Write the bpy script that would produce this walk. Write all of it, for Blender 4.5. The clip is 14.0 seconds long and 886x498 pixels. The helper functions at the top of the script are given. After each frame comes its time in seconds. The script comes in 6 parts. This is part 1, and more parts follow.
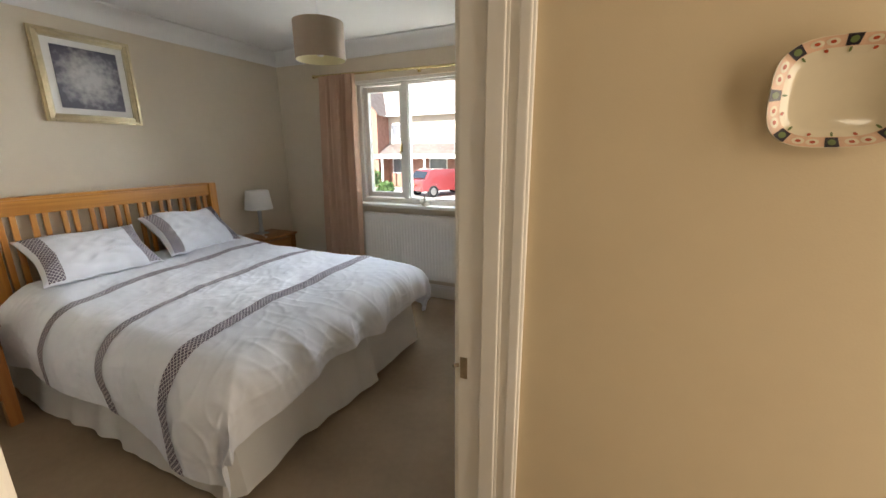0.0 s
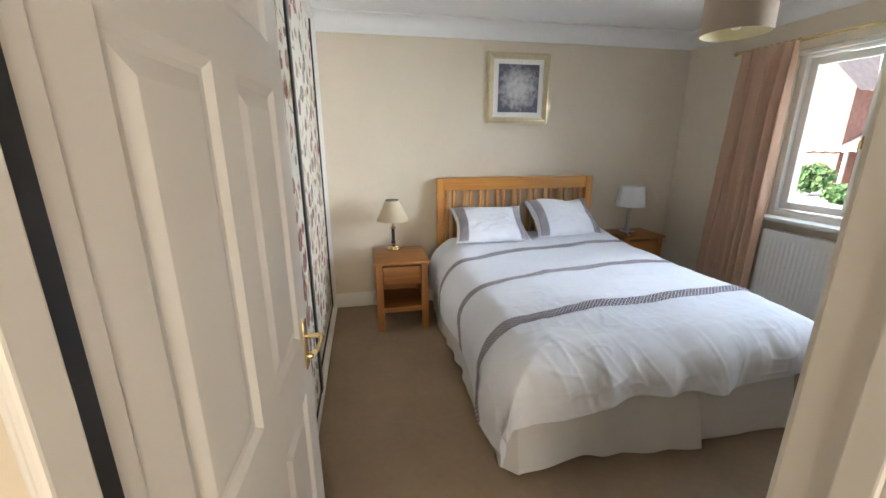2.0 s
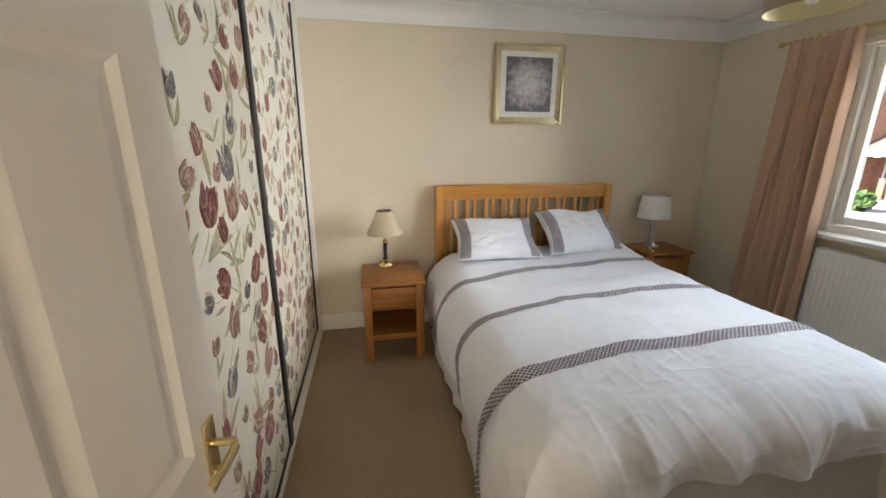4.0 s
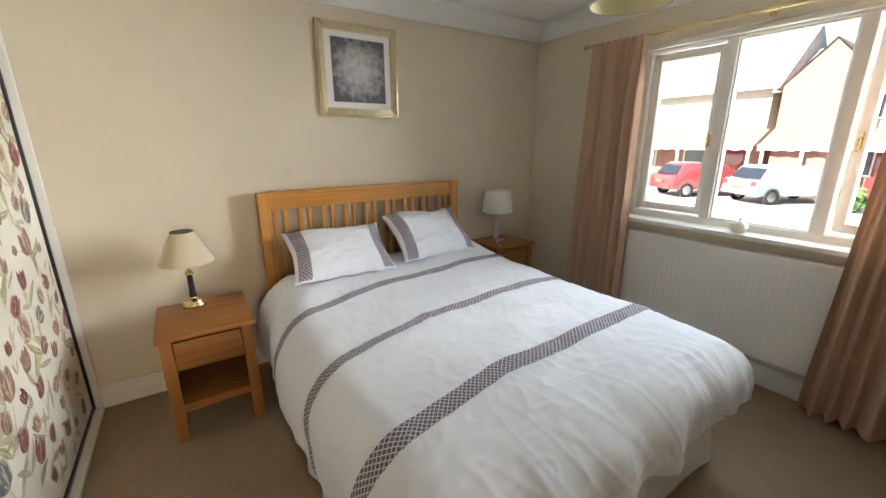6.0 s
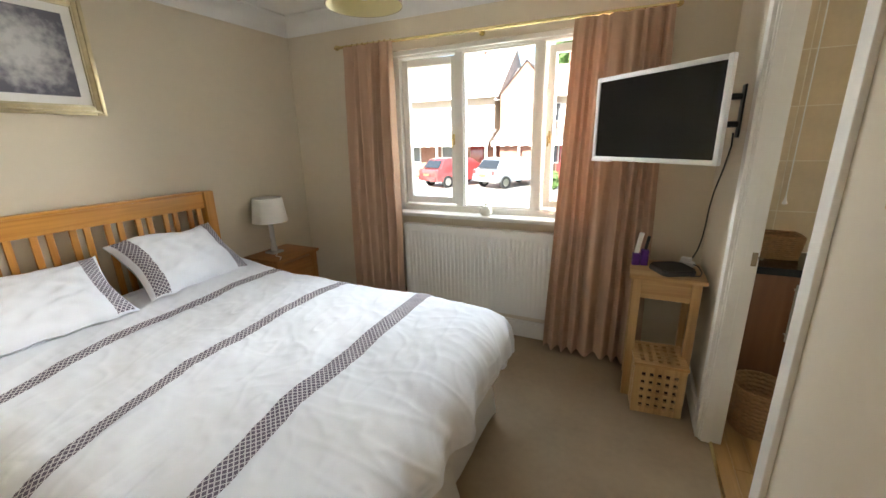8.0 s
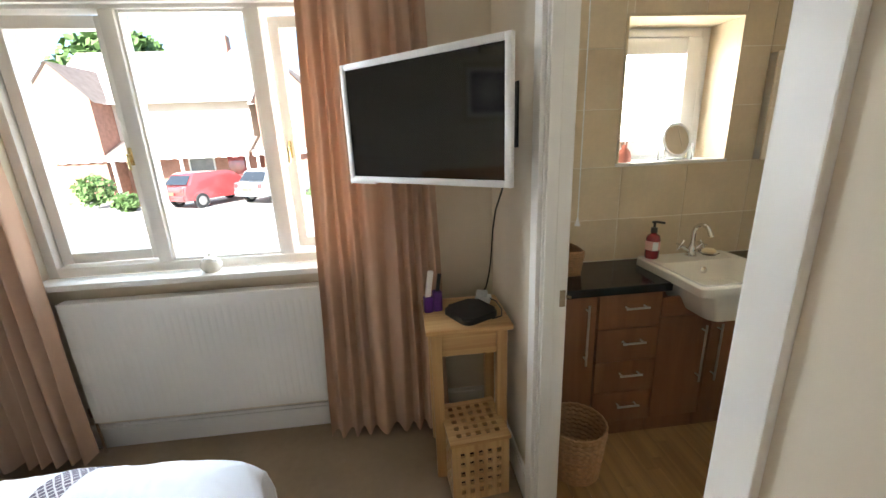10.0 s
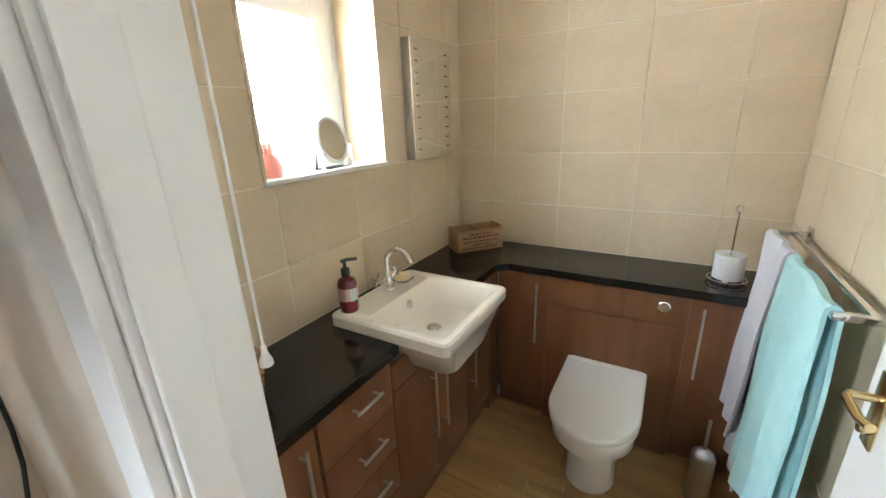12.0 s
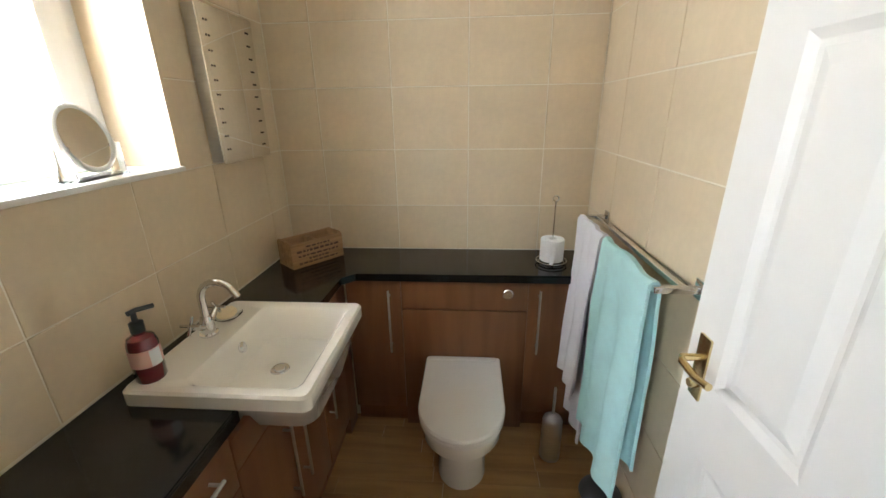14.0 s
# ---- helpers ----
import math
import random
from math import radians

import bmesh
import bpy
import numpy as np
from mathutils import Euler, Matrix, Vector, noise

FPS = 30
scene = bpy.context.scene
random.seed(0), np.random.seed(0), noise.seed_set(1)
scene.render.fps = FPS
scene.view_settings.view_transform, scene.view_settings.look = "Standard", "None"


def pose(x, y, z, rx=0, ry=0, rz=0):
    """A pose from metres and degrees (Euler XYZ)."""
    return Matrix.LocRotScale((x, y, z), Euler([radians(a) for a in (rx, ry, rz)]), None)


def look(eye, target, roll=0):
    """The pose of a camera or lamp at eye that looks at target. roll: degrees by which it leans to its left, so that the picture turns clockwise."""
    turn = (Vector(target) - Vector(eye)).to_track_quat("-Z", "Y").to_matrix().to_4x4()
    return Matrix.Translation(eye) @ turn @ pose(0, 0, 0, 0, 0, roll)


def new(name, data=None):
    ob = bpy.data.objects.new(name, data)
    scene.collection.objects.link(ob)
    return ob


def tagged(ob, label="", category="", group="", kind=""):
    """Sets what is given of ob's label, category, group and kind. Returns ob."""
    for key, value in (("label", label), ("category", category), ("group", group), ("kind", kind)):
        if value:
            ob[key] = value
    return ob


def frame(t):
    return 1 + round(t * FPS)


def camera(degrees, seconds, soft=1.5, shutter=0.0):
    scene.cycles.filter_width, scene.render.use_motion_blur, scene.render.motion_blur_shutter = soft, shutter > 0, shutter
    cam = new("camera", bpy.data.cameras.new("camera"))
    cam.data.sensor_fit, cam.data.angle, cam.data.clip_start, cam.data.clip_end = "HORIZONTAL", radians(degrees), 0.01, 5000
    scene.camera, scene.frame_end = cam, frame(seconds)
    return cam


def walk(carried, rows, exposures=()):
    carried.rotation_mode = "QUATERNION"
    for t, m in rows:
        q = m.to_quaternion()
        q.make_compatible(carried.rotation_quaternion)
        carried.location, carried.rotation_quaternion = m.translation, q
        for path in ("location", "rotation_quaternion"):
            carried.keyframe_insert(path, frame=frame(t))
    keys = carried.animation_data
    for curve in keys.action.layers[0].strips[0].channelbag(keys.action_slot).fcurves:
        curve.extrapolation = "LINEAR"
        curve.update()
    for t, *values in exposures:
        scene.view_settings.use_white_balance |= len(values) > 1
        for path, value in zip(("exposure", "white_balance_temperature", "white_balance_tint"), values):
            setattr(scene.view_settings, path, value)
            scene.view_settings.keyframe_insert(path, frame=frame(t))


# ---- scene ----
YN = 4.0                     # inner face of the window wall
cam = camera(97.4, 14.0)
PATH = [
    (0, (-0.159, 0.67, 1.42), (-0.965, 2.435, 0.935), -0.4),
    (0.5, (-0.186, 0.794, 1.426), (-1.347, 2.345, 0.929), -0.4),
    (1, (-0.168, 0.885, 1.419), (-1.771, 1.968, 0.914), 0.2),
    (1.5, (-0.145, 0.888, 1.415), (-1.978, 1.504, 0.904), 0.0),
    (2, (-0.144, 0.937, 1.469), (-2.035, 1.316, 0.94), -0.1),
    (2.5, (-0.2, 0.942, 1.457), (-2.106, 1.254, 0.938), 0.1),
    (5, (-0.793, 1.136, 1.478), (-2.658, 1.65, 0.97), 0.4),
    (5.5, (-0.888, 1.151, 1.474), (-2.639, 1.966, 0.956), 0.1),
    (6, (-0.917, 1.203, 1.464), (-2.526, 2.265, 0.932), -0.3),
    (6.5, (-0.934, 1.242, 1.46), (-2.391, 2.498, 0.914), -0.6),
    (7, (-0.954, 1.25, 1.46), (-2.227, 2.693, 0.911), -0.8),
    (7.5, (-0.931, 1.283, 1.462), (-1.997, 2.885, 0.916), -1.0),
    (8, (-0.931, 1.319, 1.466), (-1.766, 3.053, 0.922), -1.4),
    (10.5, (-0.942, 2.392, 1.486), (-0.398, 4.234, 0.93), -2.6),
    (11, (-0.816, 2.627, 1.472), (0.131, 4.294, 0.903), -2.9),
    (11.5, (-0.71, 2.788, 1.47), (0.622, 4.155, 0.873), -2.9),
    (12, (-0.605, 2.957, 1.475), (1.031, 3.927, 0.855), -2.3),
    (12.5, (-0.524, 3.042, 1.481), (1.278, 3.629, 0.843), -1.9),
    (13, (-0.481, 3.079, 1.478), (1.384, 3.386, 0.824), -1.3),
    (13.5, (-0.471, 3.09, 1.475), (1.408, 3.267, 0.813), -0.9),
    (14, (-0.474, 3.084, 1.481), (1.406, 3.221, 0.813), -0.8),
]
EXPOSURES = [(0, 2.0, 6350, 10), (0.6, 2.25, 5450, 9), (1.1, 2.25, 5600, 8), (1.8, 2.35, 5800, 9), (2.7, 2.3, 6050, 9), (5, 2.1, 6550, 8), (6.5, 2.3, 6450, 7), (8.2, 2.5, 6600, 7), (10.4, 2.7, 6000, 8), (11.2, 3.45, 5700, 7), (12.0, 3.3, 5600, 7), (12.5, 3.02, 5850, 8), (14, 2.95, 5900, 9)]
walk(cam, [(t, look(eye, target, roll)) for t, eye, target, roll in PATH], EXPOSURES)

# ---- light ----
world = bpy.data.worlds.new("sky")
scene.world = world
world.use_nodes = True
wn = world.node_tree
sky = wn.nodes.new("ShaderNodeTexSky")
sky.sky_type, sky.sun_disc = "NISHITA", False
sky.sun_elevation, sky.sun_rotation = radians(52), radians(200)
bg = wn.nodes["Background"]
bg.inputs["Strength"].default_value = 0.085
wn.links.new(sky.outputs[0], bg.inputs["Color"])
sun = new("sun", bpy.data.lights.new("sun", "SUN"))
sun.data.energy, sun.data.angle, sun.data.color = 4.2, radians(0.5), (1, 0.95, 0.87)
sun.matrix_world = look((-6, -8, 14), (-3, 14, -1))
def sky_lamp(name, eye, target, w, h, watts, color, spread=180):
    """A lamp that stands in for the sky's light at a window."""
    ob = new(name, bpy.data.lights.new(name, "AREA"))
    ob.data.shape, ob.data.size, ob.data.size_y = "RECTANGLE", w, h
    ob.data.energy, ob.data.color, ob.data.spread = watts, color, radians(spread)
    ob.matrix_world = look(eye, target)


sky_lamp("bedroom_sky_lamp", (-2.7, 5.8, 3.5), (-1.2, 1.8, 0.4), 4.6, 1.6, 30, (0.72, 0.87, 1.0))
sky_lamp("bedroom_side_sky_lamp", (-0.93, 5.35, 1.7), (-1.7, 0.6, 1.15), 0.95, 1.9, 11, (0.95, 0.97, 1.0), 80)
sky_lamp("bedroom_west_sky_lamp", (-4.3, 5.15, 1.8), (-0.6, 3.0, 0.9), 1.3, 1.9, 38, (0.92, 0.96, 1.0))
sky_lamp("bedroom_ground_lamp", (-1.5, 4.8, 0.05), (-2.5, 2.2, 2.0), 3.2, 0.75, 12, (1, 0.96, 0.88))
sky_lamp("bathroom_sky_lamp", (0.415, YN + 0.262, 1.64), (0.415, 3.0, 1.64), 0.34, 0.43, 1.3, (1, 0.97, 0.92))

# daylight that reaches the landing from the rooms beyond it, and the landing's own warm lamp
sky_lamp("landing_daylight", (1.16, 1.16, 1.25), (-2.0, 0.85, 1.25), 0.64, 1.9, 3.7, (1, 0.84, 0.64), 140)
sky_lamp("landing_lamp", (0.5, -0.3, 2.36), (0.3, 0.4, 0), 0.4, 0.4, 0.9, (1, 0.82, 0.58))

# ---- materials ----
def material(name, color, rough=0.6, metal=0.0, vary=0.08, scale=8.0, bump=0.0, bump_scale=200.0, coat=0.0, stretch=None, spec=None):
    """Base colour that varies at two scales, with fine relief."""
    m = bpy.data.materials.new(name)
    m.use_nodes = True
    n, l = m.node_tree.nodes, m.node_tree.links
    b = n["Principled BSDF"]
    b.inputs["Roughness"].default_value, b.inputs["Metallic"].default_value = rough, metal
    b.inputs["Coat Weight"].default_value = coat
    if spec is not None:
        b.inputs["Specular IOR Level"].default_value = spec
    tc = n.new("ShaderNodeTexCoord")
    mp = n.new("ShaderNodeMapping")
    if stretch:
        mp.inputs["Scale"].default_value = stretch
    l.new(tc.outputs["Object"], mp.inputs["Vector"])
    big, fine = n.new("ShaderNodeTexNoise"), n.new("ShaderNodeTexNoise")
    big.inputs["Scale"].default_value, fine.inputs["Scale"].default_value = scale, scale * 9
    big.inputs["Detail"].default_value = fine.inputs["Detail"].default_value = 4
    mixn = n.new("ShaderNodeMath")
    mixn.operation = "MULTIPLY_ADD"
    mixn.inputs[1].default_value = 0.4
    l.new(mp.outputs[0], big.inputs["Vector"]), l.new(mp.outputs[0], fine.inputs["Vector"])
    l.new(fine.outputs["Fac"], mixn.inputs[0]), l.new(big.outputs["Fac"], mixn.inputs[2])
    ramp = n.new("ShaderNodeMapRange")
    ramp.inputs["From Min"].default_value, ramp.inputs["From Max"].default_value = 0.45, 0.95
    ramp.inputs["To Min"].default_value, ramp.inputs["To Max"].default_value = 1 - vary, 1 + vary
    l.new(mixn.outputs[0], ramp.inputs["Value"])
    rnd, add = n.new("ShaderNodeObjectInfo"), n.new("ShaderNodeMath")
    add.operation = "MULTIPLY_ADD"
    add.inputs[1].default_value = vary * 0.6
    l.new(rnd.outputs["Random"], add.inputs[0]), l.new(ramp.outputs[0], add.inputs[2])
    hsv = n.new("ShaderNodeHueSaturation")
    hsv.inputs["Color"].default_value = (*color, 1)
    l.new(add.outputs[0], hsv.inputs["Value"])
    l.new(hsv.outputs[0], b.inputs["Base Color"])
    if bump:
        bt, bp = n.new("ShaderNodeTexNoise"), n.new("ShaderNodeBump")
        bt.inputs["Scale"].default_value, bt.inputs["Detail"].default_value = bump_scale, 3
        bp.inputs["Strength"].default_value, bp.inputs["Distance"].default_value = bump, 0.002
        l.new(mp.outputs[0], bt.inputs["Vector"])
        l.new(bt.outputs["Fac"], bp.inputs["Height"]), l.new(bp.outputs[0], b.inputs["Normal"])
    return m


def wood(name, light, dark, along="x", rough=0.45, rings=9.0):
    """Sawn wood: grain stretched along one axis, with a coarse figure and fine pores."""
    m = material(name, light, rough, vary=0.05, bump=0.15, bump_scale=60)
    n, l = m.node_tree.nodes, m.node_tree.links
    b = n["Principled BSDF"]
    tc, mp, wv, mix = n.new("ShaderNodeTexCoord"), n.new("ShaderNodeMapping"), n.new("ShaderNodeTexNoise"), n.new("ShaderNodeMix")
    rnd, off = n.new("ShaderNodeObjectInfo"), n.new("ShaderNodeVectorMath")
    off.operation = "ADD"
    l.new(tc.outputs["Object"], off.inputs[0]), l.new(rnd.outputs["Random"], off.inputs[1])
    mp.inputs["Scale"].default_value = [0.9 if a == along else rings * 3 for a in "xyz"]
    wv.inputs["Scale"].default_value, wv.inputs["Detail"].default_value, wv.inputs["Distortion"].default_value = 1.6, 6, 0.6
    l.new(off.outputs[0], mp.inputs["Vector"]), l.new(mp.outputs[0], wv.inputs["Vector"])
    mix.data_type = "RGBA"
    mix.inputs["A"].default_value, mix.inputs["B"].default_value = (*light, 1), (*dark, 1)
    cr = n.new("ShaderNodeMapRange")
    cr.inputs["From Min"].default_value, cr.inputs["From Max"].default_value = 0.38, 0.68
    l.new(wv.outputs["Fac"], cr.inputs["Value"]), l.new(cr.outputs[0], mix.inputs["Factor"])
    l.new(mix.outputs["Result"], b.inputs["Base Color"])
    return m


M_WALL = material("wall_paint", (0.70, 0.615, 0.48), 0.85, vary=0.03, scale=2, bump=0.12, bump_scale=260)
M_HALL = material("hall_paint", (0.66, 0.55, 0.37), 0.85, vary=0.03, scale=2, bump=0.12, bump_scale=260)
M_WHITE = material("white_ceiling_paint", (0.80, 0.79, 0.76), 0.9, vary=0.02, scale=2, bump=0.1, bump_scale=220)
M_GLOSS = material("white_gloss_paint", (0.82, 0.79, 0.73), 0.38, vary=0.02, scale=3, bump=0.012, bump_scale=60)
M_CARPET = material("beige_carpet", (0.32, 0.24, 0.16), 0.98, vary=0.13, scale=3, bump=1.0, bump_scale=420, spec=0.1)
M_PINE = wood("honey_pine", (0.62, 0.29, 0.055), (0.49, 0.20, 0.032), "y", 0.38)
M_PINE_Z = wood("honey_pine_upright", (0.62, 0.29, 0.055), (0.49, 0.20, 0.032), "z", 0.38)
M_OAK = wood("oak", (0.34, 0.138, 0.030), (0.25, 0.093, 0.017), "y", 0.48)
M_OAK_Z = wood("oak_upright", (0.34, 0.138, 0.030), (0.25, 0.093, 0.017), "z", 0.48)
M_OAK_L = wood("light_oak", (0.60, 0.38, 0.17), (0.45, 0.25, 0.09), "x", 0.45)
M_OAK_LZ = wood("light_oak_upright", (0.60, 0.38, 0.17), (0.45, 0.25, 0.09), "z", 0.45)
M_CHERRY = wood("cherry_veneer", (0.225, 0.098, 0.040), (0.175, 0.070, 0.027), "z", 0.32, 3)
M_PLANK = wood("vinyl_plank", (0.46, 0.27, 0.105), (0.31, 0.17, 0.06), "y", 0.4, 4)
M_CRATE = wood("rough_crate_wood", (0.45, 0.27, 0.13), (0.29, 0.16, 0.07), "x", 0.8)
M_COTTON = material("white_cotton", (0.81, 0.83, 0.88), 0.9, vary=0.02, scale=4, bump=0.12, bump_scale=38, spec=0.2)
M_VALANCE = material("valance_cotton", (0.70, 0.69, 0.67), 0.9, vary=0.02, scale=4, bump=0.2, bump_scale=60, spec=0.2)
M_CURTAIN = material("dusty_pink_curtain", (0.55, 0.365, 0.255), 0.85, vary=0.06, scale=5, bump=0.2, bump_scale=300, stretch=(1, 1, 0.3), spec=0.2)
M_GOLD = material("gilt_frame", (0.58, 0.49, 0.31), 0.3, 0.85, vary=0.12, scale=30)
M_SILVERGOLD = material("pale_gilt", (0.60, 0.53, 0.36), 0.35, 0.7, vary=0.12, scale=30)
M_BRASS = material("brass", (0.72, 0.58, 0.30), 0.24, 1.0, vary=0.08, scale=20)
M_BRONZE = material("worn_bronze", (0.28, 0.22, 0.14), 0.35, 0.9, vary=0.2, scale=40)
M_CHROME = material("chrome", (0.75, 0.75, 0.75), 0.12, 1.0, vary=0.03, scale=20)
M_STEEL = material("brushed_steel", (0.55, 0.54, 0.52), 0.32, 1.0, vary=0.06, scale=20, stretch=(1, 1, 12))
M_BLACK = material("black_metal", (0.012, 0.012, 0.014), 0.4, vary=0.1)
M_BLACKPL = material("black_plastic", (0.015, 0.015, 0.016), 0.45, vary=0.1, bump=0.1)
M_SCREEN = material("tv_screen", (0.006, 0.006, 0.007), 0.06, vary=0.02)
M_WHITEPL = material("white_plastic", (0.80, 0.80, 0.79), 0.35, vary=0.02)
M_PURPLE = material("purple_plastic", (0.10, 0.02, 0.22), 0.4, vary=0.05)
M_SHADE = material("cream_shade", (0.70, 0.60, 0.42), 0.9, vary=0.03, bump=0.1, bump_scale=300)
M_SHADEW = material("white_shade", (0.84, 0.83, 0.79), 0.9, vary=0.03, bump=0.1, bump_scale=300)
M_TAUPE = material("taupe_shade", (0.42, 0.34, 0.25), 0.85, vary=0.05, bump=0.15, bump_scale=300)
M_SHADEIN = material("shade_lining", (0.75, 0.68, 0.42), 0.7, vary=0.03)
M_PAPER = material("print_panel_ground", (0.86, 0.82, 0.71), 0.55, vary=0.02, scale=2)
M_MAT = material("mount_card", (0.82, 0.80, 0.76), 0.8, vary=0.01)
M_CERAMIC = material("sanitary_ceramic", (0.83, 0.79, 0.69), 0.12, vary=0.01, coat=0.4)
M_WCLID = material("wc_seat_plastic", (0.80, 0.76, 0.70), 0.22, vary=0.01)
M_WORKTOP = material("black_worktop", (0.008, 0.0075, 0.007), 0.12, vary=0.25, scale=60)
M_GROUT = material("grout", (0.80, 0.73, 0.60), 0.9, vary=0.04)
M_TILE = material("cream_tile", (0.68, 0.555, 0.375), 0.32, vary=0.07, scale=5, bump=0.08, bump_scale=40)
M_TOWELW = material("white_towel", (0.72, 0.71, 0.74), 0.95, vary=0.04, scale=20, bump=0.9, bump_scale=330, spec=0.1)
M_TOWELT = material("aqua_towel", (0.47, 0.73, 0.71), 0.95, vary=0.05, scale=20, bump=0.9, bump_scale=330, spec=0.1)
M_WICKER = material("wicker", (0.36, 0.20, 0.09), 0.7, vary=0.25, scale=60, bump=0.4, bump_scale=120)
M_SOAP = material("soap", (0.80, 0.66, 0.40), 0.4, vary=0.04)
M_LABEL = material("pale_pink_label", (0.72, 0.42, 0.36), 0.6, vary=0.03)
M_PINKL = material("pink_fluid", (0.75, 0.30, 0.26), 0.1, vary=0.03)
M_REED = material("reed", (0.58, 0.24, 0.14), 0.8)
M_PAPERROLL = material("toilet_tissue", (0.82, 0.81, 0.79), 0.95, vary=0.02, bump=0.3, bump_scale=200)
M_DARK = material("dark_recess", (0.05, 0.025, 0.012), 0.8)
M_INK = material("dark_ink", (0.10, 0.05, 0.03), 0.8)
M_PLATE = material("glazed_plate", (0.72, 0.64, 0.47), 0.15, vary=0.03, coat=0.5)
M_PLATE_RIM = material("plate_rim_pink", (0.66, 0.44, 0.30), 0.15, vary=0.12, scale=40)
M_PLATE_DARK = material("plate_dark_blue", (0.03, 0.025, 0.03), 0.2)
M_PLATE_GREEN = material("plate_green", (0.13, 0.17, 0.06), 0.2)
M_PLATE_RED = material("plate_rust", (0.38, 0.08, 0.04), 0.2)
M_BRICK = material("brick_red", (0.32, 0.17, 0.125), 0.9, vary=0.2, scale=4)
M_ROOF = material("roof_tiles", (0.36, 0.30, 0.27), 0.9, vary=0.15, scale=3)
M_RENDERW = material("pale_wall", (0.62, 0.53, 0.45), 0.9, vary=0.06, scale=2)
M_CARRED = material("red_car_paint", (0.30, 0.05, 0.05), 0.2, vary=0.02, coat=1.0)
M_CARSILVER = material("silver_car_paint", (0.45, 0.47, 0.50), 0.25, 0.5, vary=0.02, coat=1.0)
M_CARGLASS = material("car_glass", (0.03, 0.035, 0.04), 0.05, vary=0.02)
# house panes: reflected sky is put into the lighter grey base colour
M_SKYPANE = material("pane_with_painted_sky_reflection", (0.17, 0.175, 0.19), 0.2, vary=0.2, scale=3, coat=0.5)
M_TYRE = material("tyre_rubber", (0.02, 0.02, 0.02), 0.8)
M_DRIVE = material("pale_concrete", (0.42, 0.40, 0.37), 0.9, vary=0.12, scale=1)
M_GRASS = material("grass", (0.09, 0.14, 0.035), 0.95, vary=0.3, scale=2)
M_LEAF = material("leaf", (0.10, 0.17, 0.05), 0.7, vary=0.3, scale=3)
M_BARK = material("bark", (0.12, 0.08, 0.05), 0.95, vary=0.2)
M_MIRROR = material("mirror", (0.88, 0.89, 0.88), 0.02, 1.0, vary=0.0)


def clear_glass(name, tint=(1, 1, 1), rough=0.0, ior=1.45):
    m = bpy.data.materials.new(name)
    m.use_nodes = True
    b = m.node_tree.nodes["Principled BSDF"]
    b.inputs["Base Color"].default_value = (*tint, 1)
    b.inputs["Transmission Weight"].default_value, b.inputs["Roughness"].default_value, b.inputs["IOR"].default_value = 1.0, rough, ior
    return m


M_GLASS = clear_glass("window_glass", ior=1.02)
M_CRYSTAL = clear_glass("clear_acrylic", (0.95, 0.97, 0.97), 0.12, 1.2)
M_ACRYLIC = clear_glass("pale_acrylic", (0.88, 0.90, 0.90), 0.15, 1.3)
M_ACRYLIC.node_tree.nodes["Principled BSDF"].inputs["Transmission Weight"].default_value = 0.45
M_FROST = clear_glass("frosted_glass", (0.97, 0.98, 1.0), 0.6, 1.1)


def sheer(m, amount, dye=None):
    """Lets part of the light through cloth, tinted by its dye."""
    n, l = m.node_tree.nodes, m.node_tree.links
    b, out = n["Principled BSDF"], n["Material Output"]
    tr, mix = n.new("ShaderNodeBsdfTranslucent"), n.new("ShaderNodeMixShader")
    src = b.inputs["Base Color"].links[0].from_socket
    if dye:
        tr.inputs["Color"].default_value = (*dye, 1)
    else:
        l.new(src, tr.inputs["Color"])
    mix.inputs[0].default_value = amount
    l.new(b.outputs[0], mix.inputs[1]), l.new(tr.outputs[0], mix.inputs[2]), l.new(mix.outputs[0], out.inputs["Surface"])


sheer(M_CURTAIN, 0.018, (0.80, 0.36, 0.18)), sheer(M_SHADE, 0.25), sheer(M_SHADEW, 0.15)


def lattice_cloth(name, ground, line, size):
    """Woven trellis of small diamonds, laid by the cloth's own coordinates."""
    m = material(name, ground, 0.9, vary=0.05, bump=0.2, bump_scale=300, spec=0.2)
    n, l = m.node_tree.nodes, m.node_tree.links
    uv, sep, mix = n.new("ShaderNodeUVMap"), n.new("ShaderNodeSeparateXYZ"), n.new("ShaderNodeMix")
    l.new(uv.outputs[0], sep.inputs[0])
    waves = []
    for sign in (1, -1):
        s, a, w = n.new("ShaderNodeMath"), n.new("ShaderNodeMath"), n.new("ShaderNodeMath")
        s.operation, a.operation, w.operation = "MULTIPLY_ADD", "MULTIPLY", "PINGPONG"
        s.inputs[1].default_value = sign
        l.new(sep.outputs["X"], s.inputs[0]), l.new(sep.outputs["Y"], s.inputs[2])
        a.inputs[1].default_value = 1 / size
        l.new(s.outputs[0], a.inputs[0]), l.new(a.outputs[0], w.inputs[0])
        w.inputs[1].default_value = 0.5
        waves.append(w)
    mn, gt = n.new("ShaderNodeMath"), n.new("ShaderNodeMath")
    mn.operation, gt.operation = "MINIMUM", "LESS_THAN"
    l.new(waves[0].outputs[0], mn.inputs[0]), l.new(waves[1].outputs[0], mn.inputs[1]), l.new(mn.outputs[0], gt.inputs[0])
    gt.inputs[1].default_value = 0.12
    mix.data_type = "RGBA"
    mix.inputs["A"].default_value, mix.inputs["B"].default_value = (*ground, 1), (*line, 1)
    l.new(gt.outputs[0], mix.inputs["Factor"]), l.new(mix.outputs["Result"], n["Principled BSDF"].inputs["Base Color"])
    return m


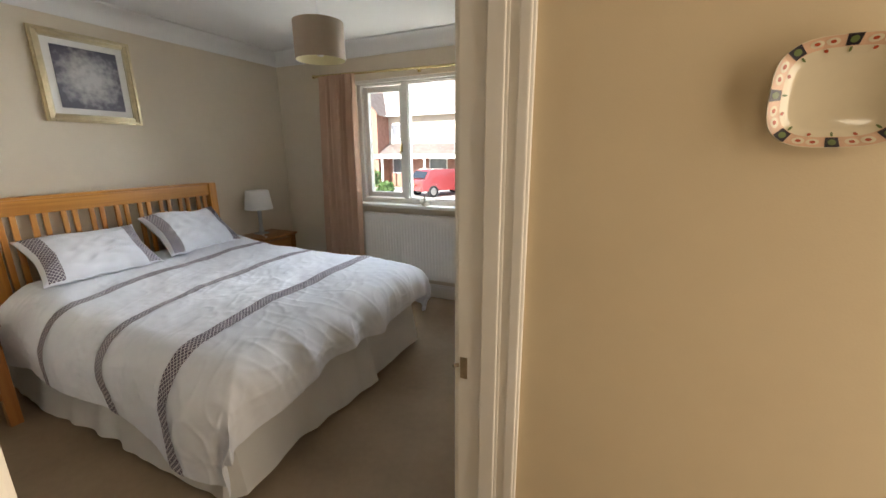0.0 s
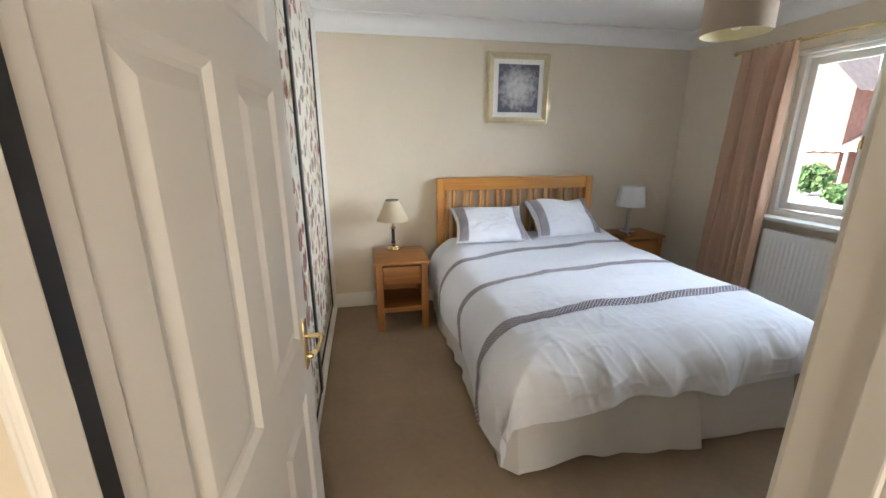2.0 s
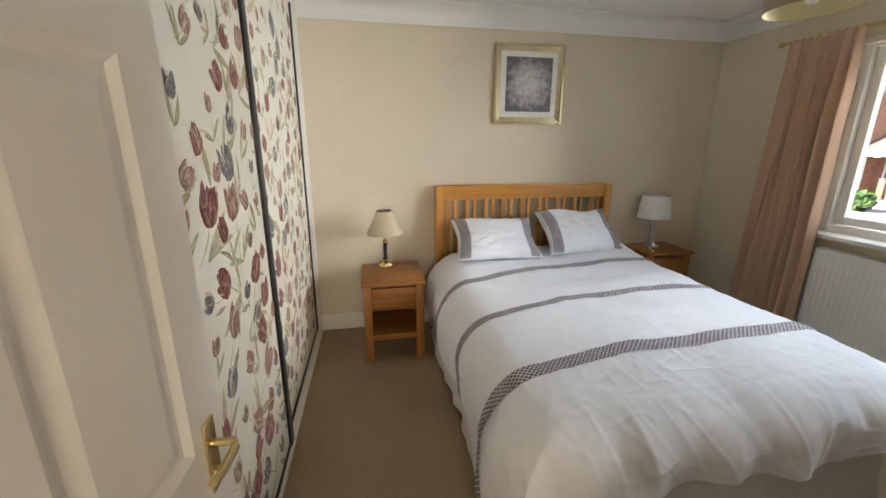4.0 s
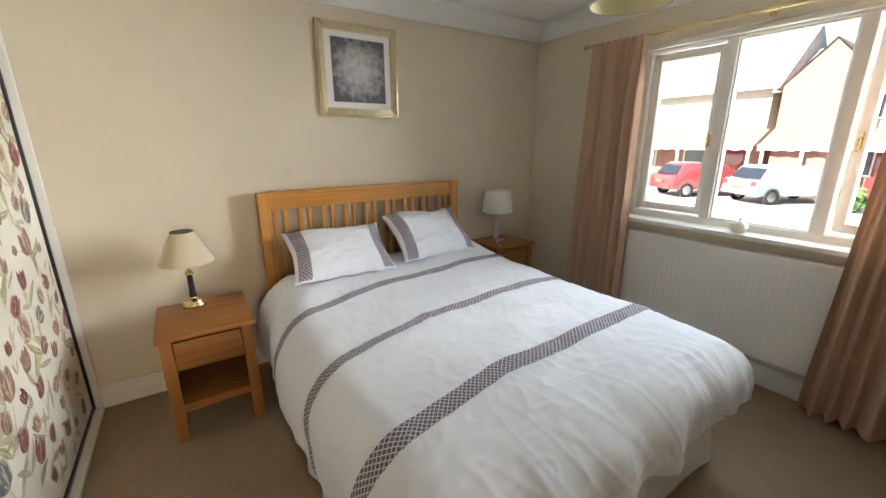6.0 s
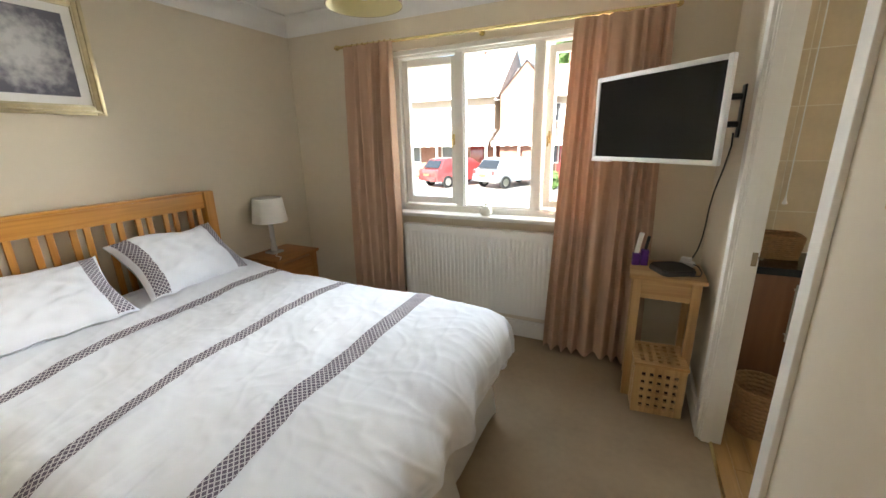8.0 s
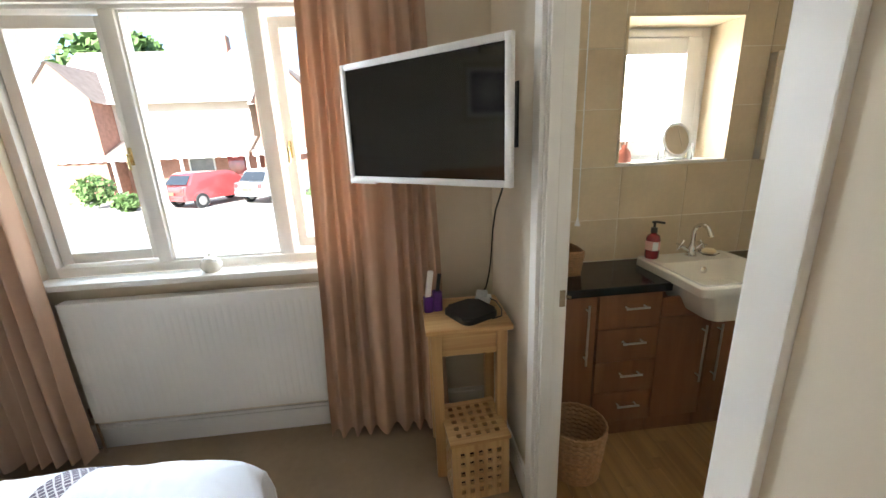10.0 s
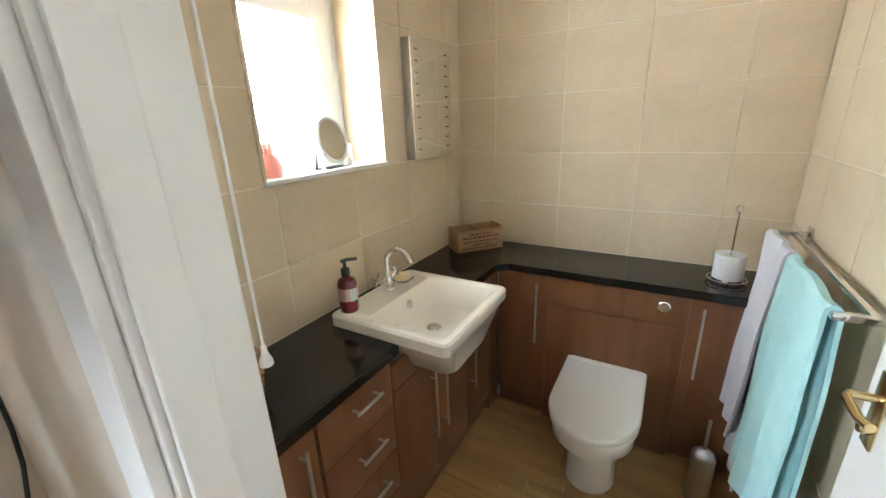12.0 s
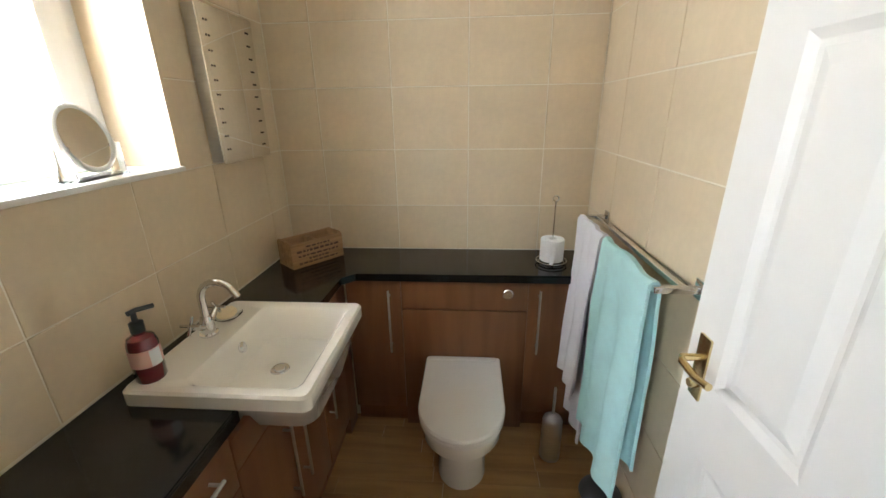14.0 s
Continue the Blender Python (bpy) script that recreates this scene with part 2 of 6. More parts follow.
M_BAND = lattice_cloth("grey_trellis_band", (0.15, 0.125, 0.165), (0.62, 0.60, 0.62), 0.022)

# ---- mesh helpers ----
def thing(name, at=(0, 0, 0), turn=0.0, label="", category="", group="", kind=""):
    ob = new(name)
    ob.empty_display_size = 0.05
    ob.matrix_world = pose(*at, 0, 0, turn)
    return tagged(ob, label, category, group, kind)


def finish(bm, name, mat, smooth=False):
    me = bpy.data.meshes.new(name)
    bmesh.ops.recalc_face_normals(bm, faces=bm.faces)
    bm.to_mesh(me)
    bm.free()
    for m in mat if isinstance(mat, (list, tuple)) else [mat]:
        me.materials.append(m)
    if smooth:
        me.shade_smooth()
        me.set_sharp_from_angle(angle=radians(38))
    return me


def part(name, bm, mat, parent, label="", smooth=True):
    ob = new(name, finish(bm, name, mat, smooth))
    ob.parent = parent
    return tagged(ob, label)


def solid(name, bm, mat, label="", category="", group="", kind="", smooth=True):
    return tagged(new(name, finish(bm, name, mat, smooth)), label, category, group, kind)


def box(x0, x1, y0, y1, z0, z1, bevel=0.0, bm=None, seg=2):
    own = bmesh.new()
    v = bmesh.ops.create_cube(own, size=1)["verts"]
    for p in v:
        p.co = (x0 + (p.co.x + 0.5) * (x1 - x0), y0 + (p.co.y + 0.5) * (y1 - y0), z0 + (p.co.z + 0.5) * (z1 - z0))
    if bevel:
        bmesh.ops.bevel(own, geom=own.edges[:], offset=bevel, segments=seg, profile=0.6, affect="EDGES")
    return merge(bm, own)


def merge(bm, own, m=None):
    if m is not None:
        bmesh.ops.transform(own, matrix=m, verts=own.verts)
    if bm is None:
        return own
    me = bpy.data.meshes.new("tmp")
    own.to_mesh(me)
    own.free()
    bm.from_mesh(me)
    bpy.data.meshes.remove(me)
    return bm


def lathe(profile, seg=32, bm=None, m=None):
    """A turned shape from (radius, height) pairs."""
    own = bmesh.new()
    rings = []
    for r, z in profile:
        if r < 1e-5:
            rings.append([own.verts.new((0, 0, z))])
        else:
            rings.append([own.verts.new((r * math.cos(2 * math.pi * k / seg), r * math.sin(2 * math.pi * k / seg), z)) for k in range(seg)])
    for a, b in zip(rings, rings[1:]):
        for k in range(seg):
            j = (k + 1) % seg
            if len(a) == 1 and len(b) == 1:
                continue
            if len(a) == 1:
                own.faces.new((a[0], b[k], b[j]))
            elif len(b) == 1:
                own.faces.new((a[k], a[j], b[0]))
            else:
                own.faces.new((a[k], a[j], b[j], b[k]))
    return merge(bm, own, m)


def tube(points, r, seg=10, bm=None, closed=False):
    """A round bar along a line of points."""
    own = bmesh.new()
    pts = [Vector(p) for p in points]
    rings, n = [], len(pts)
    side = None
    for i, p in enumerate(pts):
        a, b = pts[(i - 1) % n if closed else max(i - 1, 0)], pts[(i + 1) % n if closed else min(i + 1, n - 1)]
        d = (b - a).normalized()
        if side is None:
            side = d.orthogonal().normalized()
        side = (side - d * side.dot(d)).normalized()
        up = d.cross(side)
        rings.append([own.verts.new(p + r * (math.cos(2 * math.pi * k / seg) * side + math.sin(2 * math.pi * k / seg) * up)) for k in range(seg)])
    for a, b in zip(rings, rings[1:] + ([rings[0]] if closed else [])):
        for k in range(seg):
            own.faces.new((a[k], a[(k + 1) % seg], b[(k + 1) % seg], b[k]))
    if not closed:
        own.faces.new(rings[0][::-1]), own.faces.new(rings[-1])
    return merge(bm, own)


def sheet(f, us, vs, bm=None, thick=0.0, uv=None):
    """A surface through f(u, v), with thickness if asked."""
    own = bmesh.new()
    lay = own.loops.layers.uv.new("UVMap")
    grid = [[own.verts.new(f(u, v)) for v in vs] for u in us]
    for i in range(len(us) - 1):
        for j in range(len(vs) - 1):
            fc = own.faces.new((grid[i][j], grid[i + 1][j], grid[i + 1][j + 1], grid[i][j + 1]))
            for lp, (a, b) in zip(fc.loops, ((i, j), (i + 1, j), (i + 1, j + 1), (i, j + 1))):
                lp[lay].uv = (us[a], vs[b])
    if thick:
        bmesh.ops.recalc_face_normals(own, faces=own.faces)
        bmesh.ops.solidify(own, geom=own.faces[:], thickness=thick)
    return merge(bm, own)


def shell(f, us, vs, depth):
    """Two sheets, depth apart, joined round the edge; f takes (u, v, lift)."""
    own = bmesh.new()
    lay = own.loops.layers.uv.new("UVMap")
    top, low = ([[own.verts.new(f(u, v, d)) for v in vs] for u in us] for d in (0.0, -depth))
    n, m = len(us), len(vs)
    for g, flip in ((top, 1), (low, -1)):
        for i in range(n - 1):
            for j in range(m - 1):
                own.faces.new([g[i][j], g[i + 1][j], g[i + 1][j + 1], g[i][j + 1]][::flip])
    rim = [(i, 0) for i in range(n)] + [(n - 1, j) for j in range(1, m)] + [(i, m - 1) for i in range(n - 2, -1, -1)] + [(0, j) for j in range(m - 2, 0, -1)]
    for (a, b), (c, d) in zip(rim, rim[1:] + rim[:1]):
        own.faces.new((top[a][b], low[a][b], low[c][d], top[c][d]))
    return own


def prism(outline, z0, z1, bm=None, bevel=0.0):
    """An outline in x and y, raised from z0 to z1."""
    own = bmesh.new()
    low = [own.verts.new((x, y, z0)) for x, y in outline]
    top = [own.verts.new((x, y, z1)) for x, y in outline]
    own.faces.new(low[::-1]), own.faces.new(top)
    n = len(outline)
    for k in range(n):
        own.faces.new((low[k], low[(k + 1) % n], top[(k + 1) % n], top[k]))
    if bevel:
        bmesh.ops.bevel(own, geom=[e for e in own.edges if all(v.co.z > z1 - 1e-6 for v in e.verts)], offset=bevel, segments=3, affect="EDGES")
    return merge(bm, own)


def lin(a, b, n):
    return [a + (b - a) * k / (n - 1) for k in range(n)]


def round_rect(x0, x1, y0, y1, r, n=6):
    out = []
    for cx, cy, a in ((x1 - r, y1 - r, 0), (x0 + r, y1 - r, 90), (x0 + r, y0 + r, 180), (x1 - r, y0 + r, 270)):
        out += [(cx + r * math.cos(radians(a + 90 * k / n)), cy + r * math.sin(radians(a + 90 * k / n))) for k in range(n + 1)]
    return out


# ---- structure ----
XW, XE, XB, YS, CEIL = -3.6, -0.5, -0.41, 0.62, 2.42
TX, TY = 1.39, 2.516          # bathroom far wall and towel wall
D1, D2, B1, B2, HEAD = 0.70, 1.52, 2.545, 3.31, 2.03   # doorways in the wall between
WX0, WX1, WZ0, WZ1 = -2.62, -0.98, 0.92, 2.09          # bedroom window
VX0, VX1, VZ0, VZ1 = 0.14, 0.71, 1.328, 1.98            # bathroom window
HX = 1.2


def structure(name, bm, mat, smooth=False):
    return solid(name, bm, mat, kind="structure", smooth=smooth)


structure("floor", box(XW - 0.3, HX, -1.6, B1 - 0.03, -0.2, 0, bm=box(XW - 0.3, -0.455, B1 - 0.03, YN + 0.3, -0.2, 0)), M_CARPET)
structure("floor_bathroom", box(-0.455, TX + 0.3, B1 - 0.03, YN + 0.3, -0.2, -0.003), M_GROUT)
structure("ceiling", box(XW - 0.3, TX + 0.3, -1.7, YN + 0.28, CEIL, CEIL + 0.2), M_WHITE)
structure("wall_west", box(XW - 0.3, XW, -0.1, YN, 0, CEIL), M_WALL)
# north wall of the bedroom with its window opening, and the outer leaf with the bathroom's
bm = box(XW - 0.3, WX0, YN, YN + 0.28, -0.4, CEIL)
box(WX1, XB - 0.04, YN, YN + 0.28, -0.4, CEIL, bm=bm), box(WX0, WX1, YN, YN + 0.28, -0.4, WZ0 - 0.03, bm=bm), box(WX0, WX1, YN, YN + 0.28, WZ1, CEIL, bm=bm)
structure("wall_north", bm, M_WALL)
bm = box(XB - 0.04, VX0 - 0.012, YN + 0.003, YN + 0.28, -0.4, CEIL)
box(VX1 + 0.012, TX + 0.3, YN + 0.003, YN + 0.28, -0.4, CEIL, bm=bm), box(VX0 - 0.012, VX1 + 0.012, YN + 0.003, YN + 0.28, -0.4, VZ0 - 0.016, bm=bm), box(VX0 - 0.012, VX1 + 0.012, YN + 0.003, YN + 0.28, VZ1 + 0.012, CEIL, bm=bm)
structure("wall_bathroom_north", bm, M_GROUT)
structure("wall_bathroom_east", box(TX + 0.003, TX + 0.3, TY - 0.1, YN + 0.003, 0, CEIL), M_GROUT)
structure("wall_bathroom_south", box(XB, TX + 0.003, TY - 0.1, TY - 0.003, 0, CEIL), M_GROUT)
# wall between bedroom, landing and bathroom, with two doorways
bm = box(XE, XB, -0.1, D1, 0, CEIL)
box(XE, XB, D2, B1, 0, CEIL, bm=bm), box(XE, XB, B2, YN, 0, CEIL, bm=bm), box(XE, XB, D1, D2, HEAD, CEIL, bm=bm), box(XE, XB, B1, B2, HEAD, CEIL, bm=bm)
structure("wall_east", bm, M_WALL)
structure("wall_south", box(XW, XE, -0.1, 0.0, 0, CEIL), M_WALL)
# landing
structure("wall_hall_end", box(XB, HX, D2 + 0.012, D2 + 0.11, 0, CEIL), M_HALL)
structure("wall_hall_east", box(HX, HX + 0.1, -1.7, D2 + 0.11, 0, CEIL), M_HALL)
structure("wall_hall_south", box(XB - 0.1, HX, -1.7, -1.6, 0, CEIL), M_HALL)
structure("wall_hall_west", box(XB - 0.1, XB, -1.6, -0.1, 0, CEIL), M_HALL)


def coving(name, a, b, inward):
    """A concave plaster coving from a to b; inward: the way into the room."""
    a, b, inward = Vector((*a, 0)), Vector((*b, 0)), Vector((*inward, 0))
    prof = [(0, -0.127), (0.008, -0.127), (0.012, -0.115)] + [(0.012 + 0.1 * (1 - math.cos(radians(t))), -0.115 + 0.1 * math.sin(radians(t))) for t in range(0, 91, 15)] + [(0.125, -0.012), (0.125, 0)]
    bm = bmesh.new()
    ends = [[bm.verts.new(p + inward * d + Vector((0, 0, CEIL + z))) for d, z in prof] for p in (a, b)]
    for k in range(len(prof) - 1):
        bm.faces.new((ends[0][k], ends[0][k + 1], ends[1][k + 1], ends[1][k]))
    return structure(name, bm, M_WHITE, True)


coving("trim_coving_west", (XW, YS), (XW, YN), (1, 0))
coving("trim_coving_north", (XW, YN), (XE, YN), (0, -1))
coving("trim_coving_east", (XE, YS), (XE, YN), (-1, 0))


def skirting(name, x0, x1, y0, y1):
    bm = box(x0, x1, y0, y1, 0, 0.115, 0.003)
    inset = 0.006
    box(x0 + (inset if x0 > -1 else 0), x1 - (inset if x1 < -3 else 0), y0 + (inset if y0 > 3.9 else 0), y1, 0.115, 0.133, 0.003, bm=bm)
    return structure(name, bm, M_GLOSS, True)


skirting("baseboard_west", XW, XW + 0.017, YS, YN - 0.017)
skirting("baseboard_north", XW, XE, YN - 0.017, YN)
skirting("baseboard_east", XE - 0.017, XE, D2 + 0.07, B1 - 0.07)
skirting("baseboard_east_corner", XE - 0.017, XE, B2 + 0.07, YN - 0.017)


def lining(name, y0, y1, stop_x):
    """Door lining with head and stops."""
    bm = box(XE - 0.002, XB + 0.002, y0 - 0.0, y0 + 0.012, 0, HEAD - 0.012, 0.002)
    box(XE - 0.002, XB + 0.002, y1 - 0.012, y1, 0, HEAD - 0.012, 0.002, bm=bm), box(XE - 0.002, XB + 0.002, y0, y1, HEAD - 0.012, HEAD, 0.002, bm=bm)
    box(stop_x - 0.02, stop_x + 0.02, y0 + 0.012, y0 + 0.022, 0, HEAD - 0.02, 0.003, bm=bm), box(stop_x - 0.02, stop_x + 0.02, y1 - 0.022, y1 - 0.012, 0, HEAD - 0.02, 0.003, bm=bm)
    return structure(name, bm, M_GLOSS, False)


# black strip laid on the lining to imitate the shaded gap at the hinge
structure("trim_draught_seal", box(-0.466, -0.440, D1 + 0.012, D1 + 0.016, 0, HEAD - 0.02), M_BLACK)
lining("trim_lining_bedroom", D1, D2, -0.418), lining("trim_lining_bathroom", B1, B2, -0.475)


def architrave(name, y0, y1, x, side):
    """Moulded architrave round a doorway, on the wall's face at x."""
    bm = bmesh.new()
    for lo, hi, t in ((0.0, 0.065, 0.016),):
        xs = sorted((x, x + side * t))
        box(*xs, y0 - hi, y0 - lo, 0, HEAD + hi, 0.003, bm=bm), box(*xs, y1 + lo, y1 + hi, 0, HEAD + hi, 0.003, bm=bm)
        box(*xs, y0 - lo, y1 + lo, HEAD + lo, HEAD + hi, 0.003, bm=bm)
    return structure(name, bm, M_GLOSS, False)


architrave("trim_architrave_bathroom", B1, B2, XE, -1), architrave("trim_architrave_bedroom", D1, D2, XE, -1)
bm = box(XB, XB + 0.068, D2 - 0.004, D2 + 0.012, 0, CEIL, 0.003)
box(XB + 0.005, XB + 0.017, D2 - 0.008, D2, 0, CEIL, 0.003, bm=bm), box(XB + 0.036, XB + 0.062, D2 - 0.011, D2, 0, CEIL, 0.004, bm=bm)
structure("trim_architrave_landing", bm, M_GLOSS, False)
box_bm = box(XB - 0.05, XB - 0.035, B1, B2, 0, 0.006, 0.002)
structure("trim_threshold", box_bm, M_BRASS)


def strike(name, x, y, z, side):
    t = thing(name, (x, y, z), label="small worn bronze strike plate on the white door lining", category="strike plate")
    part("plate", box(-0.010, 0.010, -0.002, 0.0, -0.03, 0.03, 0.001), M_BRONZE, t)
    part("lip", tube([(side * 0.012, -0.001, 0.006), (side * 0.02, -0.004, 0.006), (side * 0.024, -0.012, 0.006)], 0.005, 8), M_BRONZE, t)
    return t


strike("strike_plate", -0.485, D2 - 0.0125, 0.88, -1), strike("strike_plate", -0.424, B2 - 0.0125, 0.945, 1)

# ---- windows ----
def pane(x0, x1, z0, z1, parent, mat):
    ob = part("pane", box(x0, x1, -0.002, 0.002, z0, z1), mat, parent, smooth=False)
    ob.visible_shadow = False
    return ob


def ring(x0, x1, z0, z1, y0, y1, w, bevel=0.004):
    bm = box(x0, x0 + w, y0, y1, z0, z1, bevel)
    box(x1 - w, x1, y0, y1, z0, z1, bevel, bm=bm), box(x0 + w, x1 - w, y0, y1, z0, z0 + w, bevel, bm=bm), box(x0 + w, x1 - w, y0, y1, z1 - w, z1, bevel, bm=bm)
    return bm


win = thing("window_1", (0, YN + 0.09, 0), kind="structure", label="white timber window of three lights, both casements ajar")
fr = ring(WX0, WX1, WZ0, WZ1, -0.045, 0.045, 0.045)
for x in (-2.09, -1.52):
    box(x - 0.03, x + 0.03, -0.045, 0.045, WZ0 + 0.045, WZ1 - 0.045, 0.005, bm=fr)
box(WX0 - 0.0, WX1 + 0.0, -0.075, -0.045, WZ1 - 0.03, WZ1, 0.004, bm=fr)
part("window_frame", fr, M_GLOSS, win)
pane(-2.06, -1.55, WZ0 + 0.045, WZ1 - 0.045, win, M_GLASS)
part("glazing_bead", ring(-2.06, -1.55, WZ0 + 0.045, WZ1 - 0.045, -0.03, 0.01, 0.012, 0.003), M_GLOSS, win)


def casement(x_hinge, x_free, degrees):
    w = abs(x_free - x_hinge)
    s = 1 if x_free > x_hinge else -1
    c = part("casement", ring(min(0, s * w), max(0, s * w), WZ0 + 0.055, WZ1 - 0.055, -0.03, 0.02, 0.05), M_GLOSS, win)
    c.matrix_local = pose(x_hinge, 0.02, 0, 0, 0, degrees)
    g = part("pane", box(min(0, s * w) + 0.05, max(0, s * w) - 0.05, -0.004, 0, WZ0 + 0.1, WZ1 - 0.1), M_GLASS, c, smooth=False)
    g.visible_shadow = False
    h = box(s * w - s * 0.03 - 0.008, s * w - s * 0.03 + 0.008, -0.042, -0.03, 1.42, 1.5, 0.003)
    tube([(s * w - s * 0.03, -0.04, 1.47), (s * w - s * 0.03, -0.065, 1.47), (s * w - s * 0.03, -0.068, 1.40)], 0.006, 8, bm=h)
    part("casement_handle", h, M_BRASS, c, "brass casement handle")


casement(WX0 + 0.048, -2.125, 2.5), casement(WX1 - 0.048, -1.487, -7)
sill = box(WX0 - 0.03, WX1 + 0.03, YN - 0.075, YN + 0.05, WZ0 - 0.03, WZ0, 0.008)
tagged(solid("window_sill", sill, M_GLOSS), kind="structure")

bwin = thing("window_2", (0, YN + 0.24, 0), kind="structure", label="white window with obscured glass in a deep reveal")
fr = ring(VX0, VX1, VZ0, VZ1, -0.035, 0.035, 0.045)
part("window_frame", fr, M_WHITEPL, bwin)
part("casement", ring(VX0 + 0.03, VX1 - 0.045, VZ0 + 0.02, VZ1 - 0.045, -0.05, 0.0, 0.082, 0.012), M_WHITEPL, bwin)
part("vent_grille", box(VX0 + 0.12, VX1 - 0.12, -0.062, -0.036, VZ1 - 0.045, VZ1 - 0.015, 0.004), M_WHITEPL, bwin)
pane(VX0 + 0.1, VX1 - 0.12, VZ0 + 0.09, VZ1 - 0.12, bwin, M_FROST)
# tiled reveal of the bathroom window
bm = box(VX0 - 0.012, VX0, YN - 0.004, YN + 0.205, VZ0, VZ1)
box(VX1, VX1 + 0.012, YN - 0.004, YN + 0.205, VZ0, VZ1, bm=bm), box(VX0 - 0.012, VX1 + 0.012, YN - 0.004, YN + 0.205, VZ1, VZ1 + 0.012, bm=bm)
structure("trim_reveal", bm, M_TILE)
structure("trim_bathroom_sill", box(VX0 - 0.012, VX1 + 0.012, YN - 0.012, YN + 0.205, VZ0 - 0.016, VZ0, 0.004), M_GLOSS, True)

# ---- doors ----
def panel_door(name, width, label, handle_face, drop):
    """A moulded six-panel door; its hinge edge at the origin, its leaf along +x."""
    d = thing(name, kind="structure", label=label)
    h, t = 1.98, 0.038
    cols = [(0.105, width / 2 - 0.05), (width / 2 + 0.05, width - 0.105)]
    rows = [(0.2, 0.76), (0.93, 1.58), (1.68, 1.87)]
    leaf = bmesh.new()
    xs, zs = [0, cols[0][0], cols[0][1], cols[1][0], cols[1][1], width], [0] + [z for r in rows for z in r] + [h]
    for i in range(5):
        for j in range(7):
            hole = i in (1, 3) and j in (1, 3, 5)
            for s in (-1, 1):
                y = s * t / 2
                x0, x1, z0, z1 = xs[i], xs[i + 1], zs[j], zs[j + 1]
                if not hole:
                    leaf.faces.new([leaf.verts.new((x, y, z)) for x, z in ((x0, z0), (x1, z0), (x1, z1), (x0, z1))])
                    continue
                steps = ((0, 0), (0.006, 0.003), (0.016, 0.009), (0.026, 0.010), (0.048, 0.003), (0.052, 0.002))
                rings = [[leaf.verts.new((x, y - s * dep, z)) for x, z in ((x0 + q, z0 + q), (x1 - q, z0 + q), (x1 - q, z1 - q), (x0 + q, z1 - q))] for q, dep in steps]
                for a, b in zip(rings, rings[1:]):
                    for k in range(4):
                        leaf.faces.new((a[k], a[(k + 1) % 4], b[(k + 1) % 4], b[k]))
                leaf.faces.new(rings[-1])
    for x in (0, width):
        leaf.faces.new([leaf.verts.new(p) for p in ((x, -t / 2, 0), (x, t / 2, 0), (x, t / 2, h), (x, -t / 2, h))])
    for z in (0, h):
        leaf.faces.new([leaf.verts.new(p) for p in ((0, -t / 2, z), (width, -t / 2, z), (width, t / 2, z), (0, t / 2, z))])
    bmesh.ops.remove_doubles(leaf, verts=leaf.verts, dist=1e-5)
    part("leaf", leaf, M_GLOSS, d, smooth=False)
    for s in (handle_face,):
        y = s * t / 2
        hd = part("door_handle", box(width - 0.075, width - 0.035, *sorted((y, y + s * 0.006)), 0.885 - drop, 1.035 - drop, 0.003), M_BRASS, d, "polished brass lever handle")
        lv = tube([(width - 0.055, y, 0.985 - drop), (width - 0.055, y + s * 0.045, 0.985 - drop), (width - 0.07, y + s * 0.052, 0.984 - drop), (width - 0.12, y + s * 0.05, 0.98 - drop), (width - 0.155, y + s * 0.046, 0.986 - drop)], 0.008, 10)
        part("lever", lv, M_BRASS, hd)
        part("turn_knob", lathe([(0, 0.014), (0.009, 0.014), (0.011, 0.01), (0.011, 0), (0, 0)], 16, m=pose(width - 0.055, y + s * 0.006, 0.92 - drop, -s * 90)), M_BRASS, hd)
    for z in (0.25, 1.75):
        part("hinge", lathe([(0, -0.04), (0.006, -0.04), (0.006, 0.04), (0, 0.04)], 10, m=pose(-0.004, t / 2, z)), M_BRASS, d)
    return d


door = panel_door("door_1", 0.81, "white six-panel bedroom door standing wide open", -1, 0.068)
door.matrix_world = pose(XE + 0.022, D1 - 0.012, 0.008, 0, 0, 180 - 2.6)
door = panel_door("door_2", 0.745, "white six-panel bathroom door standing open", 1, 0.012)
door.matrix_world = pose(XB - 0.016, B1 + 0.018, 0.008, 0, 0, 0.3)

# ---- wardrobe with printed sliding doors ----
random.seed(5)


